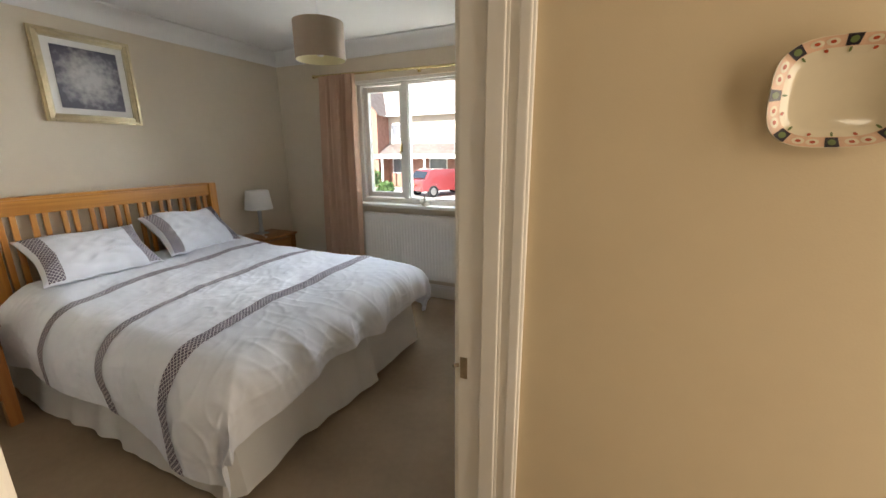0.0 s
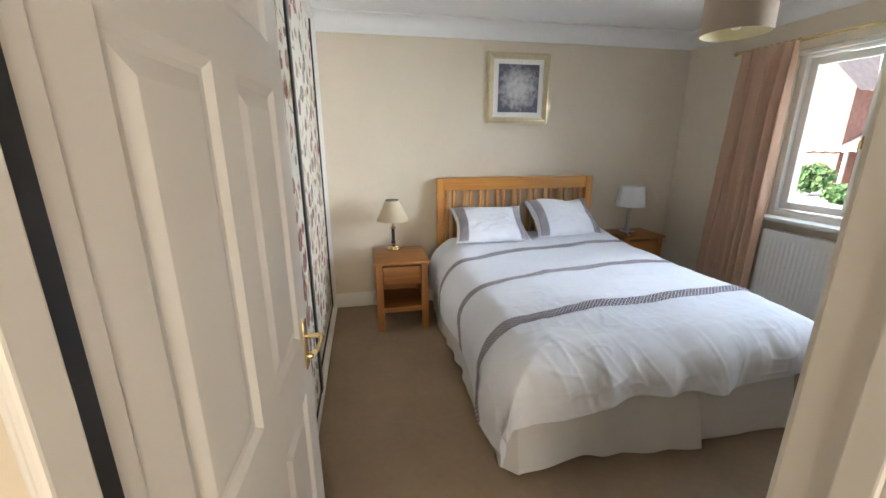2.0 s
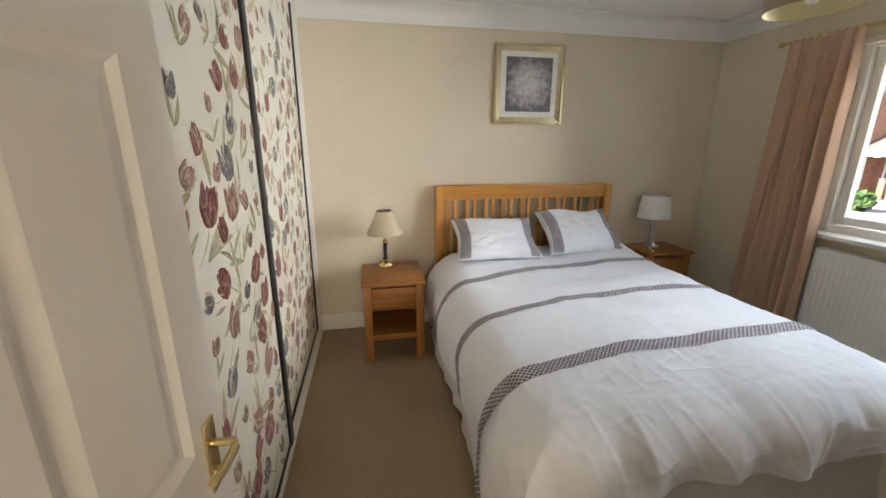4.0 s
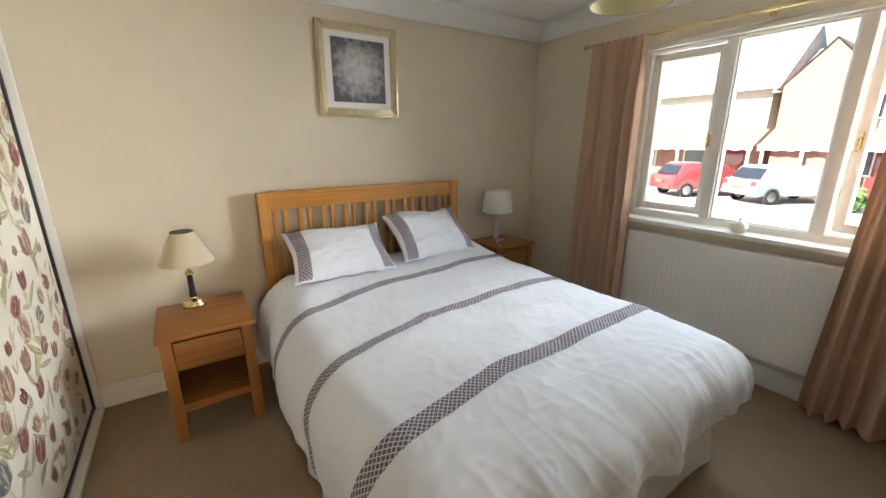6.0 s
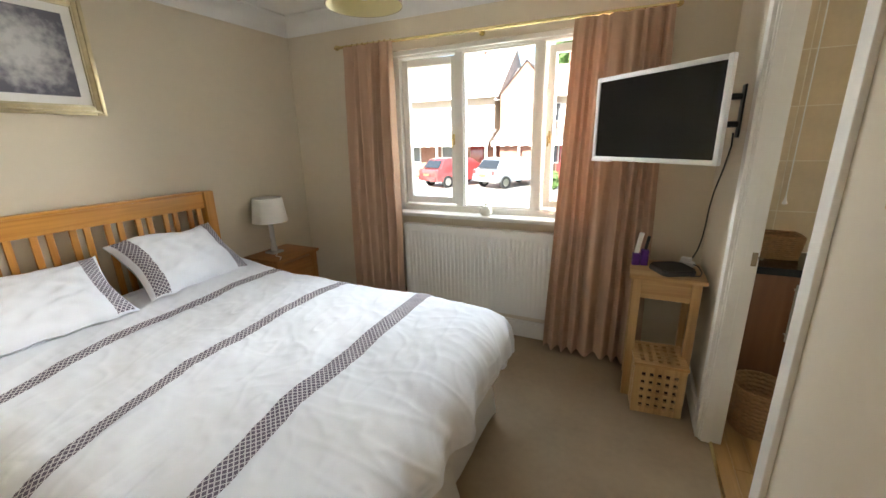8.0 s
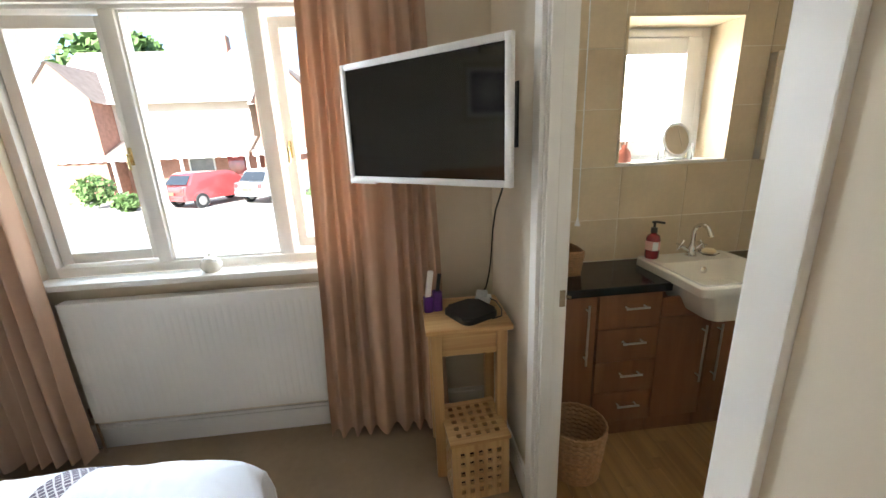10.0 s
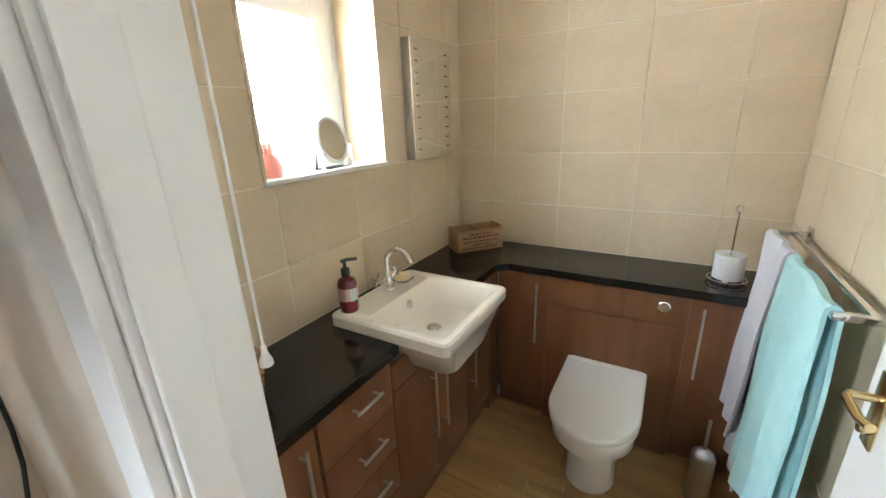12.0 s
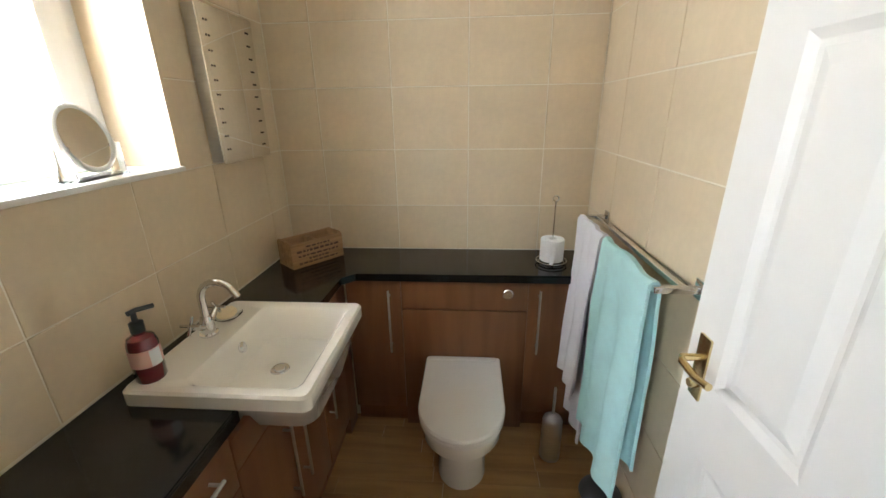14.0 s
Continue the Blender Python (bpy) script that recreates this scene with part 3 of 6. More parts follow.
def print_ink(name, color, fade):
    """Printed ink with watery patches where the cream ground shows through."""
    m = material(name, color, 0.6, vary=0.3, scale=45)
    n, l = m.node_tree.nodes, m.node_tree.links
    b = n["Principled BSDF"]
    tc, mp, ns, mr, mix = n.new("ShaderNodeTexCoord"), n.new("ShaderNodeMapping"), n.new("ShaderNodeTexNoise"), n.new("ShaderNodeMapRange"), n.new("ShaderNodeMix")
    mp.inputs["Scale"].default_value = (1.3, 1, 0.7)
    ns.inputs["Scale"].default_value, ns.inputs["Detail"].default_value, ns.inputs["Distortion"].default_value = 60, 5, 1.2
    mr.inputs["From Min"].default_value, mr.inputs["From Max"].default_value = 0.42, 0.72
    mr.inputs["To Max"].default_value = fade
    l.new(tc.outputs["Object"], mp.inputs["Vector"]), l.new(mp.outputs[0], ns.inputs["Vector"]), l.new(ns.outputs["Fac"], mr.inputs["Value"])
    mix.data_type = "RGBA"
    mix.inputs["B"].default_value = (0.80, 0.74, 0.60, 1)
    l.new(b.inputs["Base Color"].links[0].from_socket, mix.inputs["A"]), l.new(mr.outputs[0], mix.inputs["Factor"])
    l.new(mix.outputs["Result"], b.inputs["Base Color"])
    return m


M_P_RED = print_ink("print_red", (0.23, 0.04, 0.035), 0.35)
M_P_ROSE = print_ink("print_rose", (0.34, 0.15, 0.11), 0.4)
M_P_BLUE = print_ink("print_slate", (0.12, 0.13, 0.15), 0.45)
M_P_GREEN = print_ink("print_olive", (0.36, 0.32, 0.12), 0.5)
M_P_BUFF = print_ink("print_buff", (0.62, 0.52, 0.37), 0.5)
M_P_PALE = print_ink("print_pale_olive", (0.55, 0.49, 0.30), 0.6)


def petal(bm, x, z, ang, length, width, mat, bend=0.0, y=0.0, ragged=0.0):
    """A flat leaf or petal shape in the x-z plane, as a strip of quads."""
    ca, sa = math.cos(ang), math.sin(ang)
    rows, n = [], 8
    for k in range(n + 1):
        s = k / n
        w = width * math.sin(math.pi * (s * 0.94 + 0.03)) ** 0.75
        row = []
        for side in (1, -1):
            b = bend * s * s + side * w / 2 * (1 + ragged * random.uniform(-1, 1))
            row.append(bm.verts.new((x + s * length * ca - b * sa, y, z + s * length * sa + b * ca)))
        rows.append(row)
    for p, q in zip(rows, rows[1:]):
        bm.faces.new((p[0], p[1], q[1], q[0])).material_index = mat


def tulip(bm, x, z, ang, size, tone):
    """A blown tulip head with stem and leaves, as printed."""
    s = random.uniform(1.2, 2.1) * size
    b = random.uniform(-0.5, 0.5) * s
    petal(bm, x, z, ang + math.pi, s, 0.06 * size, 4, b, 0.0002)
    ex, ez = x - math.cos(ang) * s * 0.8, z - math.sin(ang) * s * 0.8
    for _ in range(random.choice((1, 2, 3))):
        la, ll, lb = ang + random.choice((-1, 1)) * random.uniform(0.3, 1.2), random.uniform(1.0, 1.9) * size, random.uniform(-0.7, 0.7) * size
        petal(bm, ex, ez, la, ll, random.uniform(0.2, 0.38) * size, random.choice((3, 3, 4)), lb, 0.0004, 0.1)
        petal(bm, ex, ez, la, ll * 0.9, 0.07 * size, random.choice((4, 5)), lb, 0.0006)
    for k, a in enumerate((-0.85, 0.8, -0.5, 0.52, -0.22, 0.25, 0.0)):
        light = {0: 1, 1: 4, 2: 5}[tone]
        a += random.uniform(-0.15, 0.15)
        bx, bz = x - math.cos(ang) * 0.1 * size, z - math.sin(ang) * 0.1 * size
        pl, pw, pb = size * random.uniform(0.7, 1.1), size * random.uniform(0.40, 0.58), -a * 0.5 * size
        petal(bm, bx, bz, ang + a, pl, pw, light if k % 3 == 1 else tone, pb, 0.0008 + 0.0003 * k, 0.22)
        for _ in range(3):
            petal(bm, bx, bz, ang + a + random.uniform(-0.16, 0.16), pl * random.uniform(0.6, 0.97), size * random.uniform(0.04, 0.1), random.choice((light, 5, tone, 0)), pb, 0.00095 + 0.0003 * k, 0.3)


def printed_panel(x0, x1, z0, z1, y, parent):
    p = part("panel", box(x0, x1, y - 0.012, y, z0, z1, 0.001), M_PAPER, parent, "cream panel printed with red and slate tulips")
    bm = bmesh.new()
    spots = []
    for _ in range(4000):
        x, z = random.uniform(x0 + 0.05, x1 - 0.05), random.uniform(z0 + 0.06, z1 - 0.06)
        if all((x - a) ** 2 + (z - b) ** 2 > 0.122 ** 2 for a, b in spots):
            spots.append((x, z))
            size = random.choice((0.055, 0.065, 0.075, 0.085, 0.095, 0.12))
            tulip(bm, x, z, radians(90 + random.uniform(-70, 70)), size * 0.95, random.choice((0, 0, 1, 1, 2)))
    for v in bm.verts:
        v.co.x, v.co.z = min(max(v.co.x, x0 + 0.004), x1 - 0.004), min(max(v.co.z, z0 + 0.004), z1 - 0.004)
        v.co.y = y + 0.0008 + v.co.y
    me = bpy.data.meshes.new("tulip_print")
    bm.to_mesh(me)
    bm.free()
    for m in (M_P_RED, M_P_ROSE, M_P_BLUE, M_P_GREEN, M_P_PALE, M_P_BUFF):
        me.materials.append(m)
    ob = new("tulip_print", me)
    ob.parent = p
    tagged(ob, kind="stuff")


ward = thing("sliding_wardrobe", (0, 0, 0), label="fitted wardrobe with tulip-printed sliding doors in black frames", category="wardrobe")
part("end_trim", box(XW + 0.002, XW + 0.03, 0.0, YS + 0.012, 0.0, CEIL - 0.002, 0.003), M_GLOSS, ward)
part("bottom_track", box(XW + 0.03, XE - 0.06, 0.02, YS + 0.016, 0.0, 0.022, 0.003), M_GLOSS, ward)
part("top_track", box(XW + 0.03, XE - 0.06, 0.02, YS + 0.01, CEIL - 0.05, CEIL - 0.002, 0.003), M_GLOSS, ward)
for x0, x1, y in ((XW + 0.032, -2.27, YS - 0.025), (-2.32, -1.15, YS), (-1.16, XE - 0.058, YS - 0.025)):
    part("stile", box(x0, x0 + 0.018 if x0 < -3 else x0 + 0.058, y - 0.03, y + 0.008, 0.024, CEIL - 0.052, 0.003), M_BLACK, ward)
    part("stile", box(x1 - 0.018 if x0 < -3 else x1 - 0.045, x1, y - 0.03, y + 0.008, 0.024, CEIL - 0.052, 0.003), M_BLACK, ward)
    part("rail", box(x0 + 0.02, x1 - 0.02, y - 0.028, y + 0.004, 0.024, 0.045, 0.002), M_BLACK, ward)
    printed_panel(x0 + 0.018, x1 - 0.018, 0.045, CEIL - 0.053, y - 0.004, ward)
part("end_post", box(XE - 0.056, XE - 0.02, 0.02, YS + 0.012, 0.0, CEIL - 0.002, 0.003), M_BLACK, ward)

# ---- bed ----
BY0, BY1, BX0, BX1 = 1.56, 3.05, -3.5, -1.5
bed = thing("bed", (0, 0, 0), label="king-size bed with slatted honey-pine headboard and white valance", category="bed")
hb = part("headboard", box(-3.555, -3.515, BY0 + 0.06, BY1 - 0.06, 1.055, 1.15, 0.006), M_PINE, bed, "slatted honey-pine headboard")
for y in (BY0, BY1 - 0.065):
    part("post", box(-3.56, -3.495, y, y + 0.065, 0.0, 1.165, 0.006), M_PINE_Z, hb)
part("lower_rail", box(-3.55, -3.52, BY0 + 0.065, BY1 - 0.065, 0.42, 0.5, 0.004), M_PINE, hb)
part("cap", box(-3.562, -3.505, BY0 + 0.065, BY1 - 0.065, 1.15, 1.168, 0.005), M_PINE, hb)
for k in range(9):
    for d in (-0.03, 0.03):
        y = BY0 + 0.13 + (BY1 - BY0 - 0.26) * k / 8 + d
        part("slat", box(-3.545, -3.527, y - 0.015, y + 0.015, 0.5, 1.056, 0.003), M_PINE_Z, hb)
part("base", box(-3.49, -1.54, BY0 + 0.04, BY1 - 0.04, 0.06, 0.36, 0.02), M_VALANCE, bed)
part("mattress", box(-3.49, -1.52, BY0 + 0.02, BY1 - 0.02, 0.36, 0.555, 0.05, seg=4), M_COTTON, bed)
for x in (-3.4, -1.6):
    for y in (BY0 + 0.12, BY1 - 0.12):
        part("castor", lathe([(0, 0), (0.02, 0), (0.024, 0.03), (0.02, 0.06), (0, 0.06)], 12, m=pose(x, y, 0)), M_BLACKPL, bed)


def valance_point(s, h):
    """s: metres round the skirt from the head on the near side; h: 0 at the top, 1 at the hem."""
    lx, ly = 1.95, BY1 - BY0 + 0.04
    wave = (0.006 * math.sin(s * 19 + 5 * noise.noise((s * 1.1, 0, 4))) + 0.03 * noise.noise((s * 3.1, h * 0.6, 2)) + 0.014 * noise.noise((s * 9, h, 7)) + 0.05 * max(0.0, 1 - abs(s - 2.9) / 0.16) * (1 if s < 2.9 else 0.15)) * h + 0.05 * h
    if s < lx:
        x, y, nx, ny = -3.48 + s, BY0 - 0.02, 0, -1
    elif s < lx + ly:
        x, y, nx, ny = -1.53, BY0 - 0.02 + (s - lx), 1, 0
    else:
        x, y, nx, ny = -1.53 - (s - lx - ly), BY1 + 0.02, 0, 1
    return (x + nx * wave, y + ny * wave, 0.37 - h * (0.355 + 0.02 * noise.noise((s * 2.5, 5, 1)) - 0.012))


part("valance", sheet(valance_point, lin(0, 2 * 1.95 + BY1 - BY0 + 0.04, 420), lin(0, 1, 9)), M_VALANCE, bed, "gathered white cotton valance")

TOPZ, DROP_NEAR, DROP_FAR, DROP_FOOT = 0.590, 0.40, 0.34, 0.25


def fold(s, edge, r=0.11):
    """Distance along and down for cloth that runs s metres, over an edge with a soft round."""
    arc = r * math.pi / 2
    if s < edge - r * 0.6:
        return s, 0.0, 0.0
    q = s - (edge - r * 0.6)
    if q < arc:
        a = q / r
        return edge - r * 0.6 + r * math.sin(a), r * (1 - math.cos(a)), math.sin(a)
    return edge + r * 0.4 + 0.03 * (q - arc), r + (q - arc), 1.0


LEN = BX1 - (-3.36)
WID = BY1 - BY0


def duvet(a, b, lift=0.0):
    """The duvet over the bed: a runs from the head, b across from the bed's middle."""
    # the hem rides up at the foot's middle and along the sides, and hangs low at the near corner
    over = max(0.0, a - LEN + 0.03)
    fall = max(0.0, abs(b) - WID / 2)
    corner = max(0.0, min(1.0, (-b - 0.45) / 0.35))
    if over > 0:
        a -= over * (0.30 - 0.22 * corner + 0.10 * noise.noise((b * 2.3, 0.4, 9.0)))
    if b < 0 and fall > 0:
        b += fall * (0.30 - 0.30 * max(0.0, min(1.0, (a - 1.15) / 0.6)) + 0.06 * noise.noise((a * 2.6, 1.0, 5.0)))
    x, dx, ax = fold(a, LEN + 0.02, 0.13)
    far = max(0.0, min(1.0, b / 0.6)) * max(0.0, min(1.0, (LEN + 0.1 - a) / 0.5))
    y, dy, ay = fold(abs(b), WID / 2 + (0.02 if b < 0 else 0.075), 0.2 if b < 0 else 0.14)
    sgn = 1 if b > 0 else -1
    puff = 0.016 * noise.noise((a * 2.6, b * 2.2, 0.3)) + 0.010 * noise.noise((a * 6, b * 5 + a * 2, 4.1)) + 0.002 * noise.noise((a * 15 + b * 9, b * 17, 1.7))
    # creases running from the foot corners and along the fall
    foot = min(1, max(0, (a - 1.25) / 0.6)) * (0.55 + 0.9 * max(0.0, noise.noise((a * 1.7, b * 1.9, 15.0)) + 0.15))
    crease = 0.004 * (0.5 - abs(noise.noise((b * 6 + a * 2.0, a * 1.3, 8.0)))) * foot
    crease += 0.0026 * max(0, 0.22 - abs(noise.noise((b * 10 - a * 3.0 + noise.noise((a * 3, b * 3, 2)), a * 2.4 + b, 3.0)))) / 0.22 * (0.35 + 0.65 * foot)
    crease += 0.0022 * max(0, 0.16 - abs(noise.noise((b * 5 + a * 11, a * 6 - b * 4, 5.0)))) / 0.16
    # short sharp tucks where the cloth turns over the foot
    turn = math.exp(-((a - LEN - 0.05) / 0.17) ** 2) * (0.45 + 0.55 * max(0.0, min(1.0, 0.6 - b)))
    ph = b * 30 + 7 * noise.noise((b * 3.1, a * 2.0, 1.0)) + a * 5 * (1 if b < 0 else -1)
    crease += 0.0065 * max(0.0, 1 - 2.2 * abs((ph / 6.283) % 1 - 0.5)) ** 2 * turn * (0.3 + max(0, noise.noise((b * 7, a * 5, 12.0)) + 0.35))
    # small gathers where the bands are stitched in
    for mid, half in ((0.375, 0.03), (0.90, 0.033), (1.465, 0.043)):
        d = abs(a - 0.22 * max(0.0, -b - 0.35) - mid) - half
        if -0.02 < d < 0.06:
            crease += 0.0028 * (1 - abs(d - 0.015) / 0.045) * noise.noise((b * 42, mid * 9, a * 6))
    hang = 0.020 * math.sin(b * 17 + 1.5 * math.sin(b * 6) + a * 2) * ax * min(1, dx * 5) + 0.014 * noise.noise((b * 9, a * 3, 3.0)) * ax
    side = 0.016 * math.sin(a * 9 + 1.2 * math.sin(a * 3.3)) * ay * min(1, dy * 4) + 0.010 * noise.noise((a * 7, b * 3, 6.0)) * ay
    z = TOPZ - max(dx, dy) - 0.22 * min(dx, dy) + (puff + crease) * (1 - 0.6 * max(ax, ay)) + 0.03 * (1 - (b / (WID / 2 + 0.3)) ** 2) * (1 - ax)
    z += 0.034 * far
    head = max(0, 1 - a / 0.55)
    z += 0.065 * head * (1 - max(ax, ay))
    both = ax * ay
    px = -3.36 + x + hang + 0.02 * ax + (puff + 1.2 * crease) * ax - 0.06 * both * min(1, dy * 2)
    py = (BY0 + BY1) / 2 + sgn * (y + side + 0.015 * ay + (puff * 0.7 + crease) * ay - 0.05 * both * min(1, dx * 2))
    return (px + lift * ax, py + sgn * lift * ay, max(z, 0.012) + lift * (1 - max(ax, ay)))


B_LO, B_HI = -(WID / 2 + DROP_NEAR + 0.05), WID / 2 + DROP_FAR + 0.05
duv = thing("duvet", (0, 0, 0), label="rumpled white duvet with three grey trellis bands on the bed", category="duvet")
bm = shell(duvet, lin(0, LEN + DROP_FOOT + 0.07, 280), lin(B_LO, B_HI, 280), 0.018)
part("cover", bm, M_COTTON, duv)
for x, w, slant in ((-2.98, 0.055, 0.30), (-2.455, 0.060, 0.29), (-1.895, 0.080, 0.20)):
    a = x + 3.36
    bm = sheet(lambda p, q: duvet(p + slant * max(0.0, -q - 0.2), q, 0.0045), lin(a - w / 2, a + w / 2, 10), lin(B_LO, B_HI, 300))
    part("band", bm, M_BAND, duv, "grey trellis-woven band")


def pillow(y0, y1, xb, zb, xt, zt, twist, seed, label):
    """A soft pillow with a flanged edge and two bands, leaning from its low edge to its high one."""
    wy, wh = y1 - y0, math.hypot(xt - xb, zt - zb)
    t = thing("pillow", ((xb + xt) / 2, (y0 + y1) / 2, (zb + zt) / 2), twist, label, "pillow", "pillows on the bed")
    tilt = math.atan2(zt - zb, xb - xt)

    def surf(u, v, side, lift=0.0):
        f = (max(0, 1 - abs(u) ** 2.6) * max(0, 1 - abs(v) ** 2.4)) ** 0.55
        th = 0.075 * f + 0.012 * noise.noise((u * 2 + seed, v * 2.3, 1)) * f + 0.011 * noise.noise((u * 4 + seed, v * 5, 4)) * f + 0.013 * (0.3 - abs(noise.noise((u * 2.4 + v * 2 + seed, v * 5 - u * 1.5, 9)))) * f
        sag = 0.05 * noise.noise((u * 1.3 + seed, 2, 0)) * max(0, v) + 0.012 * noise.noise((u * 4 + seed, 6, v)) * abs(v)
        pin = 1 - 0.05 * (1 - abs(v)) * u * u
        w, h = u * wy / 2 * (1 - 0.06 * (1 - v * v)) * pin, v * wh / 2 * (1 - 0.05 * (1 - u * u)) + sag
        d = side * (th + 0.004) + lift * side
        return (-h * math.cos(tilt) + d * math.sin(tilt), w, h * math.sin(tilt) + d * math.cos(tilt))

    bm = sheet(lambda u, v: surf(u, v, 1), lin(-1, 1, 48), lin(-1, 1, 40))
    sheet(lambda u, v: surf(u, v, -1), lin(-1, 1, 48), lin(-1, 1, 40), bm=bm)
    bmesh.ops.remove_doubles(bm, verts=bm.verts, dist=0.0005)
    part("cover", bm, M_COTTON, t)
    for u0, u1 in ((-0.93, -0.68), (0.72, 0.95)):
        bm = sheet(lambda u, v: [c * 1.0 for c in surf(u, v, 1, 0.003)], lin(u0, u1, 10), lin(-0.97, 0.97, 40))
        lay = bm.loops.layers.uv.active
        for f in bm.faces:
            for lp in f.loops:
                lp[lay].uv = (lp[lay].uv[0] * wy / 2, lp[lay].uv[1] * wh / 2)
        part("band", bm, M_BAND, t, "grey trellis-woven band")
    return t


pillow(1.655, 2.30, -3.12, 0.668, -3.46, 0.905, -3, 0.0, "white pillow with grey trellis bands leaning on the headboard")
pillow(2.35, 2.98, -3.15, 0.68, -3.46, 0.955, 4, 5.0, "plumper white pillow with grey trellis bands leaning on the headboard")

# ---- bedside tables and lamps ----
def bedside(at, label, w, d, h):
    """w across y, d along x, h the height."""
    t = thing("bedside_table", at, 0, label, "bedside table", "bedside tables")
    part("tabletop", box(-d / 2, d / 2, -w / 2, w / 2, h - 0.024, h, 0.006), M_OAK, t)
    for x in (-d / 2 + 0.015, d / 2 - 0.075):
        for y in (-w / 2 + 0.012, w / 2 - 0.065):
            bm = box(x, x + 0.055, y, y + 0.053, 0, h - 0.024, 0.004)
            for v in bm.verts:
                if v.co.z < 0.1:
                    v.co.x = x + 0.0275 + (v.co.x - x - 0.0275) * 0.8
            part("leg", bm, M_OAK_Z, t)
    for y in (-w / 2 + 0.022, w / 2 - 0.04):
        part("side_panel", box(-d / 2 + 0.07, d / 2 - 0.075, y, y + 0.018, 0.16, h - 0.026, 0.002), M_OAK, t)
    part("back_panel", box(-d / 2 + 0.02, -d / 2 + 0.035, -w / 2 + 0.06, w / 2 - 0.06, 0.16, h - 0.026), M_OAK, t)
    part("shelf", box(-d / 2 + 0.03, d / 2 - 0.025, -w / 2 + 0.04, w / 2 - 0.04, 0.165, 0.205, 0.003), M_OAK, t)
    part("divider", box(-d / 2 + 0.03, d / 2 - 0.04, -w / 2 + 0.04, w / 2 - 0.04, 0.385, 0.4, 0.002), M_OAK, t)
    part("drawer", box(-d / 2 + 0.06, d / 2 - 0.028, -w / 2 + 0.068, w / 2 - 0.068, 0.402, h - 0.045, 0.004), M_OAK, t, "plain oak drawer front with a finger lip")
    return t


bedside((-3.225, 1.19, 0), "oak bedside table with one drawer over an open shelf", 0.43, 0.47, 0.585)
bedside((-3.405, 3.475, 0), "shallower oak bedside table with one drawer by the window curtain", 0.43, 0.37, 0.62)

lamp = thing("table_lamp", (-3.375, 1.155, 0.585), 0, "brass table lamp with cream cone shade on bedside table", "table lamp")
lamp.scale = (1.04, 1.04, 1.08)
part("base", lathe([(0, 0), (0.055, 0), (0.057, 0.006), (0.054, 0.02), (0.05, 0.024), (0.047, 0.034), (0.03, 0.04), (0.016, 0.044), (0.013, 0.052), (0, 0.052)], 32), M_BRASS, lamp, "round polished brass base")
part("column", lathe([(0, 0.05), (0.017, 0.05), (0.018, 0.065), (0.0135, 0.078), (0.0135, 0.165), (0.016, 0.17), (0, 0.172)], 20), M_BLACK, lamp, "dark green-black column")
part("neck", lathe([(0, 0.17), (0.022, 0.172), (0.022, 0.18), (0.01, 0.19), (0.01, 0.25), (0.018, 0.255), (0.018, 0.29), (0, 0.29)], 20), M_BRASS, lamp)
part("shade", lathe([(0.124, 0.235), (0.126, 0.235), (0.126, 0.241), (0.05, 0.392), (0.047, 0.392), (0.121, 0.241), (0.124, 0.235)], 40), M_SHADE, lamp, "cream fabric cone shade")
part("top_ring", tube([(0.05 * math.cos(radians(a)), 0.05 * math.sin(radians(a)), 0.392) for a in range(0, 360, 15)], 0.003, 6, closed=True), M_BLACK, lamp)
part("bulb", lathe([(0, 0.29), (0.014, 0.29), (0.02, 0.32), (0.026, 0.35), (0.018, 0.372), (0, 0.378)], 16), M_WHITEPL, lamp)

lamp = thing("table_lamp", (-3.455, 3.445, 0.62), 0, "clear acrylic table lamp with white drum shade on bedside table", "table lamp")
part("base", box(-0.05, 0.05, -0.05, 0.05, 0, 0.018, 0.004), M_ACRYLIC, lamp, "square clear base")
part("column", lathe([(0, 0.018), (0.026, 0.018), (0.026, 0.05), (0.018, 0.06), (0.018, 0.24), (0, 0.24)], 8), M_ACRYLIC, lamp, "faceted clear column")
part("holder", lathe([(0, 0.24), (0.016, 0.24), (0.016, 0.3), (0, 0.3)], 16), M_CHROME, lamp)
part("shade", lathe([(0.130, 0.255), (0.132, 0.255), (0.108, 0.44), (0.105, 0.44), (0.128, 0.257), (0.130, 0.255)], 40), M_SHADEW, lamp, "white tapered drum shade")
cab = solid("lamp_cable", tube([(-3.40, 3.42, 0.624), (-3.36, 3.37, 0.6235), (-3.29, 3.36, 0.6235), (-3.25, 3.31, 0.6235)], 0.003, 6), M_WHITEPL, "thin white lamp cable lying on bedside table", "cable")

